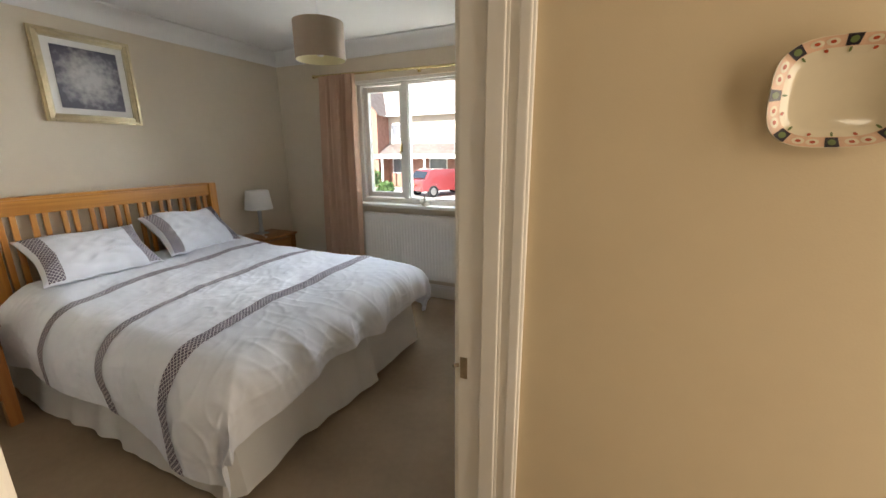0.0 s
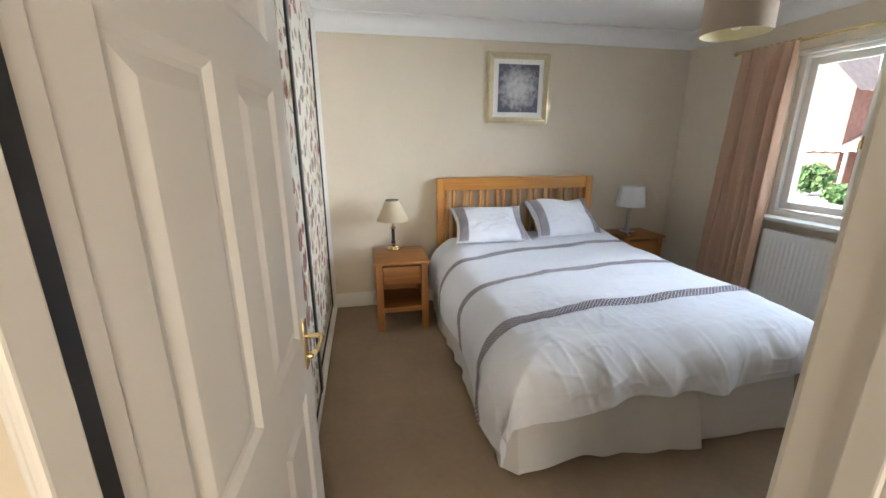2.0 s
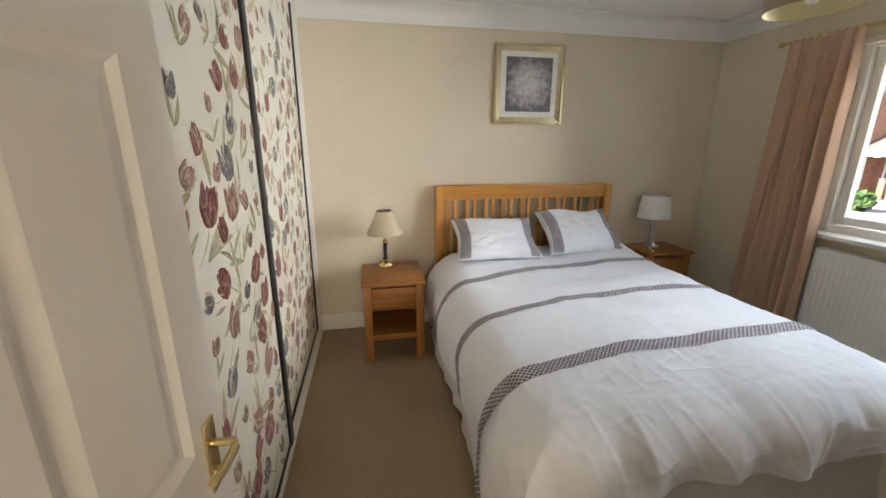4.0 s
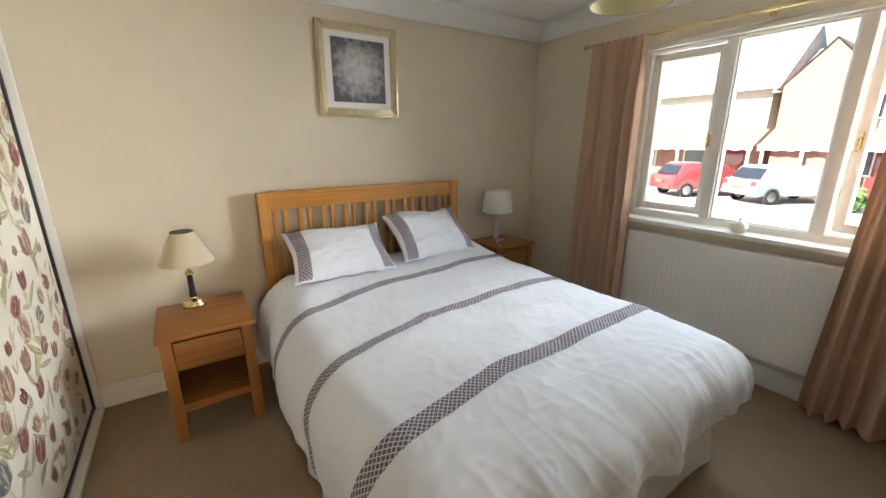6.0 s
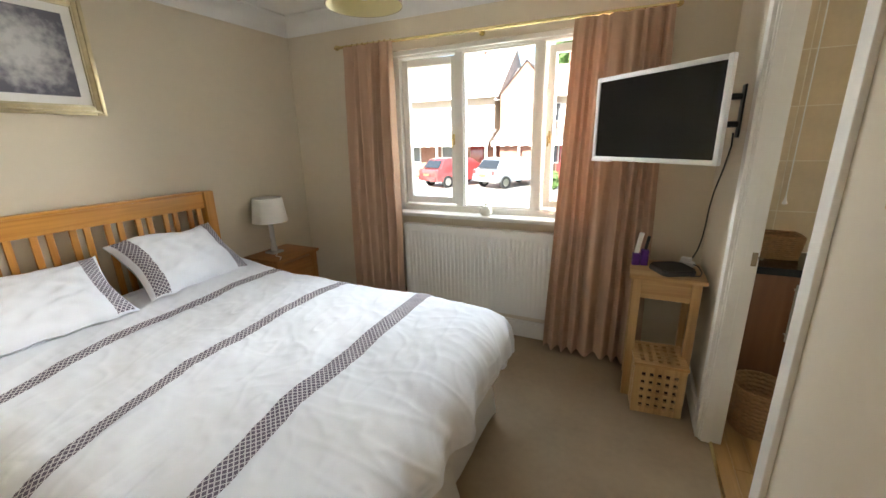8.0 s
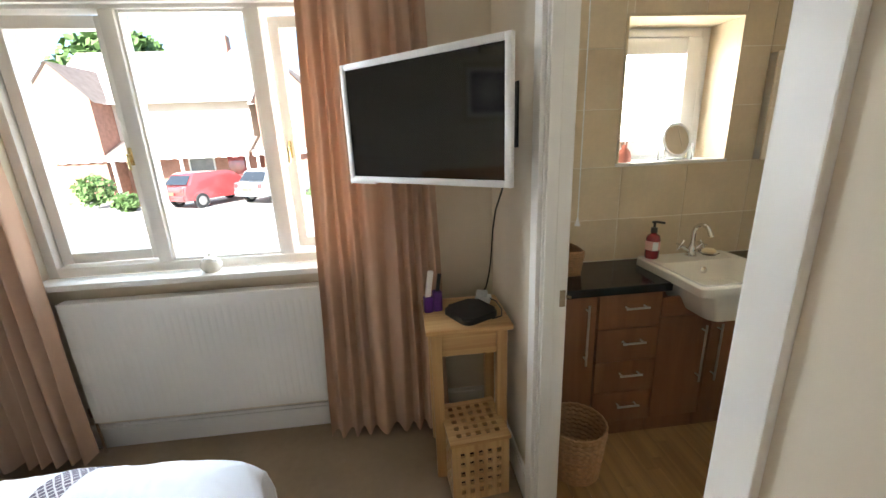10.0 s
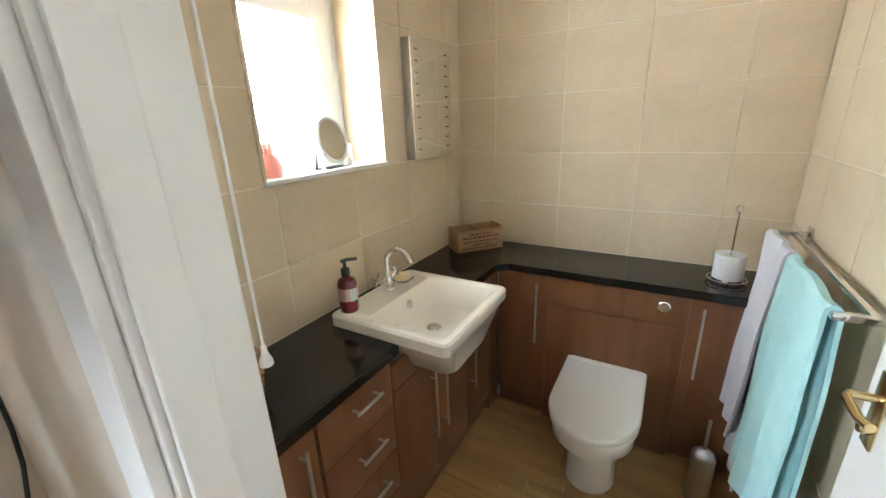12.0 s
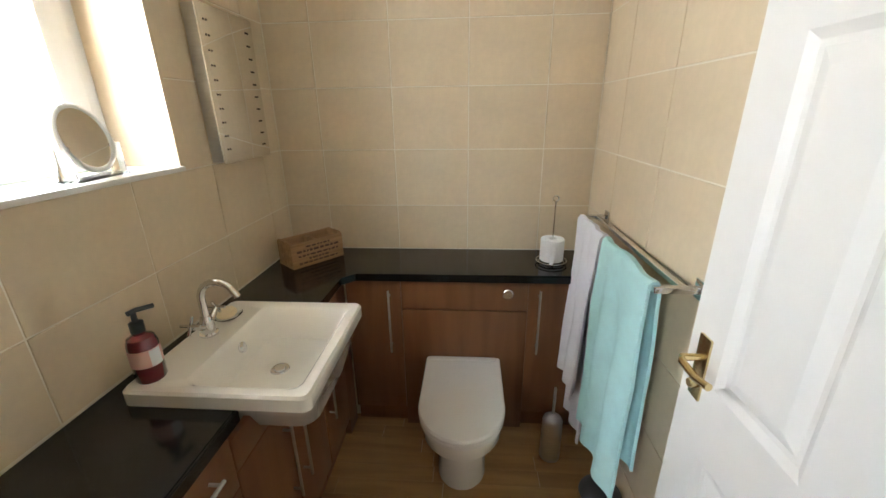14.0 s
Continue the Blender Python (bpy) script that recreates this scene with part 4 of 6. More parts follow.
# ---- picture over the bed ----
def framed(name, at, turn, w, h, fw, frame_mat, inner, label):
    t = thing(name, at, turn, label, "picture")
    bm = ring(-w / 2, w / 2, -h / 2, h / 2, -0.022, 0, fw, 0.006)
    ring2 = ring(-w / 2 + 0.012, w / 2 - 0.012, -h / 2 + 0.012, h / 2 - 0.012, -0.03, -0.02, fw * 0.3, 0.004)
    part("frame", merge(bm, ring2), frame_mat, t)
    part("inner_slip", ring(-w / 2 + fw - 0.002, w / 2 - fw + 0.002, -h / 2 + fw - 0.002, h / 2 - fw + 0.002, -0.018, -0.004, 0.01, 0.002), M_SILVERGOLD, t)
    part("mount", box(-w / 2 + fw, w / 2 - fw, -0.009, -0.004, -h / 2 + fw, h / 2 - fw), M_MAT, t, "white card mount")
    part("print", box(-inner[0] / 2, inner[0] / 2, -0.0125, -0.0095, -inner[1] / 2, inner[1] / 2), inner[2], t, "blue-grey printed picture")
    return t


def print_material():
    m = material("blue_grey_print", (0.2, 0.2, 0.26), 0.5, vary=0.1)
    n, l = m.node_tree.nodes, m.node_tree.links
    tc, ns, vo = n.new("ShaderNodeTexCoord"), n.new("ShaderNodeTexNoise"), n.new("ShaderNodeTexNoise")
    ns.inputs["Scale"].default_value, ns.inputs["Detail"].default_value = 26, 9
    vo.inputs["Scale"].default_value = 5
    ln, mix, add = n.new("ShaderNodeVectorMath"), n.new("ShaderNodeMix"), n.new("ShaderNodeMath")
    ln.operation, add.operation = "LENGTH", "MULTIPLY_ADD"
    l.new(tc.outputs["Object"], ns.inputs["Vector"]), l.new(tc.outputs["Object"], ln.inputs[0]), l.new(tc.outputs["Object"], vo.inputs["Vector"])
    mr = n.new("ShaderNodeMapRange")
    mr.inputs["From Min"].default_value, mr.inputs["From Max"].default_value = 0.05, 0.25
    l.new(ln.outputs["Value"], mr.inputs["Value"])
    add.inputs[1].default_value = -0.75
    l.new(mr.outputs[0], add.inputs[0]), l.new(ns.outputs["Fac"], add.inputs[2])
    rg = n.new("ShaderNodeMapRange")
    rg.inputs["From Min"].default_value, rg.inputs["From Max"].default_value = -0.1, 0.5
    l.new(add.outputs[0], rg.inputs["Value"])
    mix.data_type = "RGBA"
    mix.inputs["A"].default_value, mix.inputs["B"].default_value = (0.12, 0.115, 0.15, 1), (0.58, 0.57, 0.56, 1)
    l.new(rg.outputs[0], mix.inputs["Factor"]), l.new(mix.outputs["Result"], n["Principled BSDF"].inputs["Base Color"])
    return m


M_PRINT = print_material()
framed("framed_picture", (XW + 0.004, 2.30, 1.918), 90, 0.565, 0.575, 0.045, M_GOLD, (0.37, 0.39, M_PRINT), "gilt-framed blue-grey print with white mount on bedroom wall")
M_PRINT2 = material("muted_landscape_print", (0.20, 0.19, 0.14), 0.4, vary=0.4, scale=14)
framed("framed_picture", (XE - 0.004, 2.0, 1.62), -90, 0.5, 0.6, 0.035, M_OAK_L, (0.40, 0.5, M_PRINT2), "pale wooden framed picture hanging between the doors")

# ---- pendant ----
pend = thing("pendant_lamp", (-1.95, 2.77, CEIL), 0, "taupe drum pendant lamp hanging from the ceiling", "pendant lamp")
part("ceiling_rose", lathe([(0, -0.025), (0.03, -0.025), (0.045, -0.01), (0.046, 0), (0, 0)], 24), M_WHITEPL, pend)
part("cord", tube([(0, 0, -0.02), (0, 0, -0.24)], 0.003, 8), M_WHITEPL, pend)
sh = part("shade", lathe([(0.150, -0.44), (0.152, -0.44), (0.152, -0.225), (0.150, -0.225), (0.148, -0.227)], 48), M_TAUPE, pend, "taupe fabric drum shade")
part("lining", lathe([(0.149, -0.439), (0.147, -0.439), (0.147, -0.227), (0.149, -0.227)], 48), M_SHADEIN, sh)
bm = tube([(0.148, 0, -0.26), (-0.148, 0, -0.26)], 0.002, 6)
tube([(0, 0.148, -0.26), (0, -0.148, -0.26)], 0.002, 6, bm=bm)
part("spider", bm, M_CHROME, pend)
part("lampholder", lathe([(0, -0.23), (0.018, -0.23), (0.02, -0.3), (0, -0.3)], 16), M_WHITEPL, pend)
part("bulb", lathe([(0, -0.3), (0.013, -0.3), (0.016, -0.33), (0.03, -0.37), (0.03, -0.39), (0.018, -0.415), (0, -0.42)], 20), M_WHITEPL, pend)

# ---- curtains, rail, radiator ----
rail = thing("curtain_rail", (0, YN - 0.085, 2.125), 0, "slim brass curtain rail with ball finials over the window", "curtain rail")
part("pole", tube([(-3.02, 0, 0.02), (-0.80, 0, -0.01)], 0.011, 14), M_BRASS, rail)
for x, z in ((-3.03, 0.02), (-0.79, -0.01)):
    part("finial", lathe([(0, -0.025), (0.012, -0.02), (0.02, 0), (0.012, 0.02), (0, 0.025)], 16, m=pose(x, 0, z, 0, 90)), M_BRASS, rail)
for x, z in ((-2.98, 0.02), (-1.9, 0.005), (-0.84, -0.01)):
    bm = tube([(x, 0, z), (x, 0.085, z)], 0.007, 8)
    lathe([(0, 0), (0.022, 0), (0.02, 0.008), (0, 0.01)], 16, bm=bm, m=pose(x, 0.085, z, 90))
    part("bracket", bm, M_BRASS, rail)


def curtain(x0, x1, z0, z1, folds, seed, label, flare=0.0):
    c = thing("curtain", (0, YN - 0.085, 0), 0, label, "curtain", "curtains at the window")

    def f(u, v):
        zz = z1 - v * (z1 - z0)
        amp = 0.010 + 0.026 * min(1, v * 5) * (0.8 + 0.35 * noise.noise((u * 5, v * 1.2, seed)))
        ph = u * folds * 2 * math.pi + 2.6 * noise.noise((u * 4, v * 0.9, seed + 3)) + 1.2 * noise.noise((u * 11, v * 2.2, seed)) + 1.4 * math.sin(u * 7 + seed)
        spread = flare * v
        x = x0 - spread + u * (x1 - x0 + spread * 1.4) + 0.012 * noise.noise((u * 6, v * 3, seed + 8))
        y = -0.03 + amp * math.sin(ph) + 0.008 * noise.noise((u * 12, v * 6, seed)) - 0.032 * v
        return (x, y, zz + 0.006 * math.sin(ph) * v)

    part("drape", sheet(f, lin(0, 1, 190), lin(0, 1, 46)), M_CURTAIN, c)
    for k in range(9):
        x = x0 + (x1 - x0) * (k + 0.5) / 9
        part("ring", tube([(x, 0.017 * math.cos(radians(a)), z1 + 0.004 + 0.017 * math.sin(radians(a))) for a in range(0, 360, 30)], 0.0022, 6, closed=True), M_BRASS, c)
    return c


curtain(-2.96, -2.53, 0.05, 2.135, 7, 1.0, "dusty pink pleated curtain drawn back beside the bed", 0.04)
curtain(-1.30, -0.80, 0.035, 2.105, 8, 6.0, "dusty pink pleated full-length curtain drawn back behind television", 0.08)

rad = thing("radiator", (-1.9, YN, 0.2), 0, "white ribbed panel radiator under the window", "radiator")
W, H = 1.24, 0.62


def ribs(u, v):
    z = v
    s = (u + W / 2) / 0.033
    dip = 0.002 * max(0, math.sin(s * 2 * math.pi)) ** 0.6 if 0.05 < z < H - 0.05 and abs(u) < W / 2 - 0.02 else 0
    return (u, -0.075 - 0.008 + dip, z)


bm = sheet(ribs, lin(-W / 2, W / 2, 330), [0, 0.03, 0.05, 0.055, 0.3, H - 0.055, H - 0.05, H - 0.03, H], thick=0.01)
part("front_panel", bm, M_GLOSS, rad)
part("body", box(-W / 2, W / 2, -0.075, -0.03, 0.0, H, 0.006), M_GLOSS, rad)
part("top_grille", box(-W / 2 - 0.002, W / 2 + 0.002, -0.086, -0.025, H, H + 0.012, 0.004), M_GLOSS, rad)
for x in (-W / 2 + 0.1, W / 2 - 0.1):
    part("bracket", box(x, x + 0.03, -0.03, 0, 0.1, 0.5), M_GLOSS, rad)
for x in (-W / 2 - 0.02, W / 2 + 0.02):
    bm = tube([(x, -0.05, -0.2), (x, -0.05, 0.03), (x * 0.97, -0.05, 0.04)], 0.0075, 10)
    lathe([(0, 0), (0.016, 0), (0.018, 0.05), (0.012, 0.055), (0, 0.055)], 14, bm=bm, m=pose(x, -0.05, 0.02))
    part("valve", bm, M_CHROME, rad)

pot = thing("lidded_pot", (-1.86, YN - 0.012, WZ0), 0, "small round cream ceramic pot on the window sill", "pot")
part("body", lathe([(0, 0), (0.03, 0), (0.046, 0.02), (0.048, 0.035), (0.04, 0.052), (0, 0.055)], 24), M_CERAMIC, pot)
part("lid", lathe([(0, 0.055), (0.034, 0.055), (0.026, 0.068), (0.008, 0.074), (0.007, 0.08), (0.01, 0.088), (0, 0.092)], 24), M_CERAMIC, pot)

# ---- television corner ----
tv = thing("television", (-0.871, 3.4985, 1.545), -41.8, "wall-mounted television in white frame with dark screen", "television")
tw, th = 0.70, 0.425
part("bezel", ring(-tw / 2, tw / 2, -th / 2, th / 2, -0.012, 0.012, 0.022, 0.004), M_WHITEPL, tv)
part("screen", box(-tw / 2 + 0.02, tw / 2 - 0.02, -0.006, 0.004, -th / 2 + 0.02, th / 2 - 0.02), M_SCREEN, tv, "dark glossy screen")
part("back_cover", box(-tw / 2 + 0.03, tw / 2 - 0.03, 0.012, 0.04, -th / 2 + 0.04, th / 2 - 0.04, 0.012), M_WHITEPL, tv)
part("lower_lip", box(-tw / 2, -tw / 2 + 0.14, -0.014, 0.0, -th / 2 - 0.006, -th / 2 + 0.012, 0.003), M_WHITEPL, tv)
bm = box(XE - 0.008, XE, 3.57, 3.63, 1.44, 1.67, 0.003)
for z in (1.50, 1.62):
    tube([(XE - 0.008, 3.6, z), (XE - 0.08, 3.58, z), (XE - 0.2, 3.62, 1.56 + (z - 1.56) * 0.8), (-0.852, 3.52, 1.56 + (z - 1.56) * 0.6)], 0.014, 8, bm=bm)
b = part("wall_bracket", bm, M_BLACK, tv, "black jointed wall bracket")
b.matrix_parent_inverse = tv.matrix_world.inverted()
solid("tv_cable", tube([(-0.52, 3.60, 1.46), (-0.507, 3.66, 1.40), (-0.507, 3.76, 1.28), (-0.507, 3.90, 1.15), (-0.509, 3.95, 1.05), (-0.507, 3.985, 0.95), (-0.513, 3.985, 0.87), (-0.53, 3.96, 0.80), (-0.56, 3.89, 0.765), (-0.60, 3.83, 0.756)], 0.004, 8), M_BLACKPL, "thin dark television cable hanging down the wall", "cable")

tab = thing("side_table", (-0.705, 3.685, 0), 0, "small light-oak side table with deep apron in the corner", "side table")
part("tabletop", box(-0.18, 0.18, -0.165, 0.165, 0.722, 0.745, 0.006), M_OAK_L, tab)
for x in (-0.16, 0.115):
    for y in (-0.145, 0.1):
        part("leg", box(x, x + 0.045, y, y + 0.045, 0, 0.722, 0.004), M_OAK_LZ, tab)
for y in (-0.135, 0.115):
    part("apron", box(-0.115, 0.115, y, y + 0.018, 0.61, 0.722, 0.002), M_OAK_L, tab)
for x in (-0.15, 0.13):
    part("apron", box(x, x + 0.018, -0.1, 0.1, 0.61, 0.722, 0.002), M_OAK_L, tab)
for x in (-0.15, 0.13):
    part("stretcher", box(x, x + 0.018, -0.1, 0.1, 0.09, 0.125, 0.002), M_OAK_L, tab)
part("stretcher", box(-0.115, 0.115, 0.112, 0.13, 0.09, 0.125, 0.002), M_OAK_L, tab)

solid("set_top_box", prism(round_rect(-0.09, 0.09, -0.09, 0.09, 0.035), 0, 0.028, bevel=0.008), M_BLACKPL, "rounded black router box on the side table", "router").matrix_world = pose(-0.68, 3.65, 0.746, 0, 0, 28)
ph = thing("phone_holder", (-0.84, 3.72, 0.746), 12, "purple plastic holder with white and dark handsets", "phone holder")
for dx in (-0.018, 0.024):
    part("cup", prism(round_rect(dx - 0.02, dx + 0.02, -0.02, 0.02, 0.01, 4), 0, 0.07 if dx < 0 else 0.09, bevel=0.004), M_PURPLE, ph)
b = part("remote", box(-0.013, 0.013, -0.008, 0.008, 0.06, 0.19, 0.005), M_WHITEPL, ph, "white remote handset")
b.matrix_local = pose(-0.03, 0, 0, 0, 9)
b = part("remote", box(-0.008, 0.008, -0.006, 0.006, 0.08, 0.17, 0.003), M_BLACKPL, ph, "dark slim handset")
b.matrix_local = pose(0.012, 0, 0, 0, 9)
plug = thing("plug_adapter", (-0.60, 3.77, 0.746), -20, "white mains adapter with cable on the side table", "adapter")
part("body", box(-0.035, 0.035, -0.025, 0.025, 0, 0.03, 0.006), M_WHITEPL, plug)
part("top_block", box(-0.03, 0.02, -0.02, 0.02, 0.03, 0.052, 0.005), M_WHITEPL, plug)
solid("adapter_cable", tube([(-0.575, 3.75, 0.77), (-0.55, 3.72, 0.765), (-0.54, 3.66, 0.752), (-0.555, 3.60, 0.75), (-0.60, 3.58, 0.75)], 0.003, 6), M_BLACKPL, "dark looped cable on the side table", "cable")
solid("white_cable", tube([(-0.56, 3.80, 0.76), (-0.53, 3.80, 0.7), (-0.56, 3.86, 0.5), (-0.55, 3.87, 0.3), (-0.60, 3.86, 0.12), (-0.66, 3.80, 0.045)], 0.004, 6), M_WHITEPL, "white mains cable hanging behind the table", "cable")
ext = thing("extension_block", (-0.66, 3.78, 0), 8, "white extension socket block on the carpet", "extension lead")
part("body", box(-0.13, 0.13, -0.03, 0.03, 0, 0.04, 0.006), M_WHITEPL, ext)
for k in range(3):
    part("socket", lathe([(0.018, 0.0405), (0.02, 0.042), (0.0, 0.0402)], 14, m=pose(-0.08 + 0.08 * k, 0, 0)), M_WHITEPL, ext)

crate = thing("lattice_box", (-0.70, 3.535, 0), 5, "square light-oak storage box with lattice holes on carpet", "storage box")


def lattice(w, h, t, cells_u, cells_v, border):
    """A board with a grid of square holes, standing in x-z, its face at y = 0."""
    bm = bmesh.new()
    us, vs = [-w / 2, -w / 2 + border], [0, border]
    cu, cv = (w - 2 * border) / (2 * cells_u - 1), (h - 2 * border) / (2 * cells_v - 1)
    us += [-w / 2 + border + cu * k for k in range(1, 2 * cells_u)] + [w / 2]
    vs += [border + cv * k for k in range(1, 2 * cells_v)] + [h]
    grid = [[bm.verts.new((u, 0, v)) for v in vs] for u in us]
    for i in range(len(us) - 1):
        for j in range(len(vs) - 1):
            if not (i % 2 == 1 and j % 2 == 1):
                bm.faces.new((grid[i][j], grid[i + 1][j], grid[i + 1][j + 1], grid[i][j + 1]))
    bmesh.ops.recalc_face_normals(bm, faces=bm.faces)
    bmesh.ops.solidify(bm, geom=bm.faces[:], thickness=t)
    return bm


S, CH = 0.245, 0.30
for k in range(4):
    b = part("side", lattice(S - 0.002, CH - 0.02, 0.014, 5, 5, 0.035), M_OAK_LZ, crate, smooth=False)
    b.matrix_local = pose(0, 0, 0, 0, 0, 90 * k) @ pose(0, -S / 2, 0)
b = part("lid", lattice(S + 0.012, S + 0.012, 0.016, 5, 5, 0.035), M_OAK_L, crate, smooth=False)
b.matrix_local = pose(0, S / 2 + 0.006, CH - 0.016, 90)
part("bottom", box(-S / 2 + 0.015, S / 2 - 0.015, -S / 2 + 0.015, S / 2 - 0.015, 0.01, 0.02), M_OAK_L, crate)
# plain dark brown block that fills the lower part of the box
part("contents", box(-S / 2 + 0.03, S / 2 - 0.03, -S / 2 + 0.03, S / 2 - 0.03, 0.02, 0.2, 0.02), M_DARK, crate, "plain dark block inside the box")

# ---- landing plate ----
pl = thing("wall_plate", (0.138, D2 + 0.01, 1.505), 0, "old square plate with painted rim hung on the landing", "plate")
pts = [(0.092 * math.copysign(abs(math.cos(radians(a))) ** 0.62, math.cos(radians(a))), 0.083 * math.copysign(abs(math.sin(radians(a))) ** 0.62, math.sin(radians(a)))) for a in range(0, 360, 6)]
bm = bmesh.new()
rs = [(0.0, 0.006), (0.62, 0.006), (0.70, 0.010), (1.0, 0.024), (1.0, 0.020), (0.7, 0.004), (0, 0.001)]
rows = [[bm.verts.new((x * r, -d, z * r)) for x, z in pts] for r, d in rs[1:-1]]
for a, b in zip(rows, rows[1:]):
    for k in range(len(pts)):
        j = (k + 1) % len(pts)
        bm.faces.new((a[k], a[j], b[j], b[k]))
bm.faces.new(rows[0]), bm.faces.new(rows[-1])
part("dish", bm, M_PLATE, pl)


def rim_point(s, v, up):
    """s: share of the way round the plate; v: 1 at its edge."""
    s = (s % 1.0) * len(pts)
    k, q = int(s), s - int(s)
    a, b = pts[k % len(pts)], pts[(k + 1) % len(pts)]
    return ((a[0] + (b[0] - a[0]) * q) * v, -(0.010 + 0.014 * (v - 0.70) / 0.30) - up, (a[1] + (b[1] - a[1]) * q) * v)


def rim_spot(s, v, ds, dv, mat, name, up):
    """A painted oval on the rim."""
    bm = bmesh.new()
    ring_ = [bm.verts.new(rim_point(s + ds * math.cos(radians(a)), v + dv * math.sin(radians(a)), up)) for a in range(0, 360, 30)]
    bm.faces.new(ring_)
    part(name, bm, mat, pl)


def even(points, n):
    """The outline again, in n even steps."""
    at, total = [0.0], 0.0
    for a, b in zip(points, points[1:] + points[:1]):
        total += math.dist(a, b)
        at.append(total)
    res = []
    for k in range(n):
        d = total * k / n
        j = max(i for i in range(len(points)) if at[i] <= d)
        a, b, q = points[j], points[(j + 1) % len(points)], (d - at[j]) / max(at[j + 1] - at[j], 1e-9)
        res.append((a[0] + (b[0] - a[0]) * q, a[1] + (b[1] - a[1]) * q))
    return res


pts = even(pts, 160)
band = sheet(lambda u, v: rim_point(u, v, 0.0006), lin(0, 1, 161), [0.80, 0.9, 0.985])
part("rim_band", band, M_PLATE_RIM, pl)
for k in range(8):
    s = k / 8
    part("dark_diamond", sheet(lambda u, v: rim_point(s + u, v, 0.0012), lin(-0.016, 0.016, 4), [0.81, 0.9, 0.99]), M_PLATE_DARK, pl)
    rim_spot(s, 0.9, 0.010, 0.055, M_PLATE_GREEN, "green_centre", 0.0018)
    rim_spot(s, 0.75, 0.004, 0.045, M_PLATE_GREEN, "green_leaf", 0.0012)
    for d in (0.045, 0.08):
        rim_spot(s + d, 0.895, 0.016, 0.06, M_PLATE, "cream_oval", 0.0012)
        rim_spot(s + d, 0.895, 0.007, 0.028, M_PLATE_RED, "rust_flower", 0.0018)
    rim_spot(s + 0.0625, 0.76, 0.006, 0.03, M_PLATE_RED, "rust_flower", 0.0012)

# ---- bathroom fittings ----
CT, CF, CX = 0.822, 3.63, 1.055      # worktop height, its front along the window wall, its front along the far wall
wt = thing("worktop", (0, 0, 0), 0, "polished black L-shaped bathroom worktop", "worktop")
out = [(XB + 0.003, YN - 0.002), (XB + 0.003, CF), (0.235, CF), (0.235, 3.88), (0.665, 3.88), (0.665, CF), (CX - 0.05, CF), (CX, CF - 0.05), (CX, TY + 0.002), (TX - 0.002, TY + 0.002), (TX - 0.002, YN - 0.002)]
part("slab", prism(out, CT - 0.036, CT, bevel=0.006), M_WORKTOP, wt)


def front(name, w, z0, z1, parent, mat=M_CHERRY):
    """A flat door or drawer front in x-z, face at y = -0.018."""
    return part(name, box(-w / 2 + 0.0015, w / 2 - 0.0015, -0.018, 0, z0, z1, 0.002), mat, parent)


def bar_handle(parent, x, z, length, upright):
    p, q = ((x, z - length / 2), (x, z + length / 2)) if upright else ((x - length / 2, z), (x + length / 2, z))
    bm = tube([(p[0], -0.046, p[1]), (q[0], -0.046, q[1])], 0.005, 10)
    for t in (0.1, 0.9):
        tube([(p[0] + (q[0] - p[0]) * t, -0.018, p[1] + (q[1] - p[1]) * t), (p[0] + (q[0] - p[0]) * t, -0.046, p[1] + (q[1] - p[1]) * t)], 0.004, 8, bm=bm)
    part("handle", bm, M_STEEL, parent, "brushed steel bar handle")


def unit(name, x, y, turn, w, depth, label, top=CT - 0.04):
    u = thing(name, (x, y, 0), turn, label, "cabinet", "fitted bathroom cabinets")
    part("body", box(-w / 2 + 0.001, w / 2 - 0.001, 0.001, depth, 0.1, top), M_CHERRY, u)
    part("plinth", box(-w / 2 + 0.001, w / 2 - 0.001, 0.012, 0.03, 0.0, 0.1), M_CHERRY, u)
    return u


FY = CF + 0.035
u = unit("drawer_unit", -0.255, FY, 0, 0.30, 0.32, "narrow cherry-veneer bathroom cabinet with steel bar handle")
bar_handle(front("door", 0.30, 0.1, 0.785, u), 0.10, 0.60, 0.30, True)
u = unit("drawer_unit", 0.055, FY, 0, 0.30, 0.32, "cherry-veneer bathroom unit of four drawers with steel handles")
for k, (z0, z1) in enumerate(((0.1, 0.265), (0.27, 0.435), (0.44, 0.605), (0.61, 0.785))):
    bar_handle(front("drawer", 0.30, z0, z1, u), 0.02, (z0 + z1) / 2 + 0.02, 0.11, False)
for x, hx in ((0.335, 0.09), (0.595, -0.09), (0.855, -0.09)):
    u = unit("vanity_cabinet", x, FY, 0, 0.255, 0.32, "cherry-veneer vanity cabinet door beneath the basin", 0.68 if x < 0.8 else CT - 0.04)
    bar_handle(front("door", 0.255, 0.1, 0.645 if x < 0.8 else 0.785, u), hx, 0.45, 0.30, True)
    if x < 0.8:
        front("upper_panel", 0.255, 0.65, 0.745, u)
GX = CX + 0.032
u = unit("corner_cabinet", GX, 3.511, -90, 0.246, 0.29, "cherry-veneer corner cabinet with long steel handle")
bar_handle(front("door", 0.25, 0.1, 0.785, u), 0.073, 0.59, 0.31, True)
u = unit("cistern_unit", GX, 3.107, -90, 0.56, 0.29, "cherry-veneer cistern unit behind the toilet")
front("lower_panel", 0.56, 0.0, 0.641, u), front("upper_panel", 0.56, 0.646, 0.785, u)
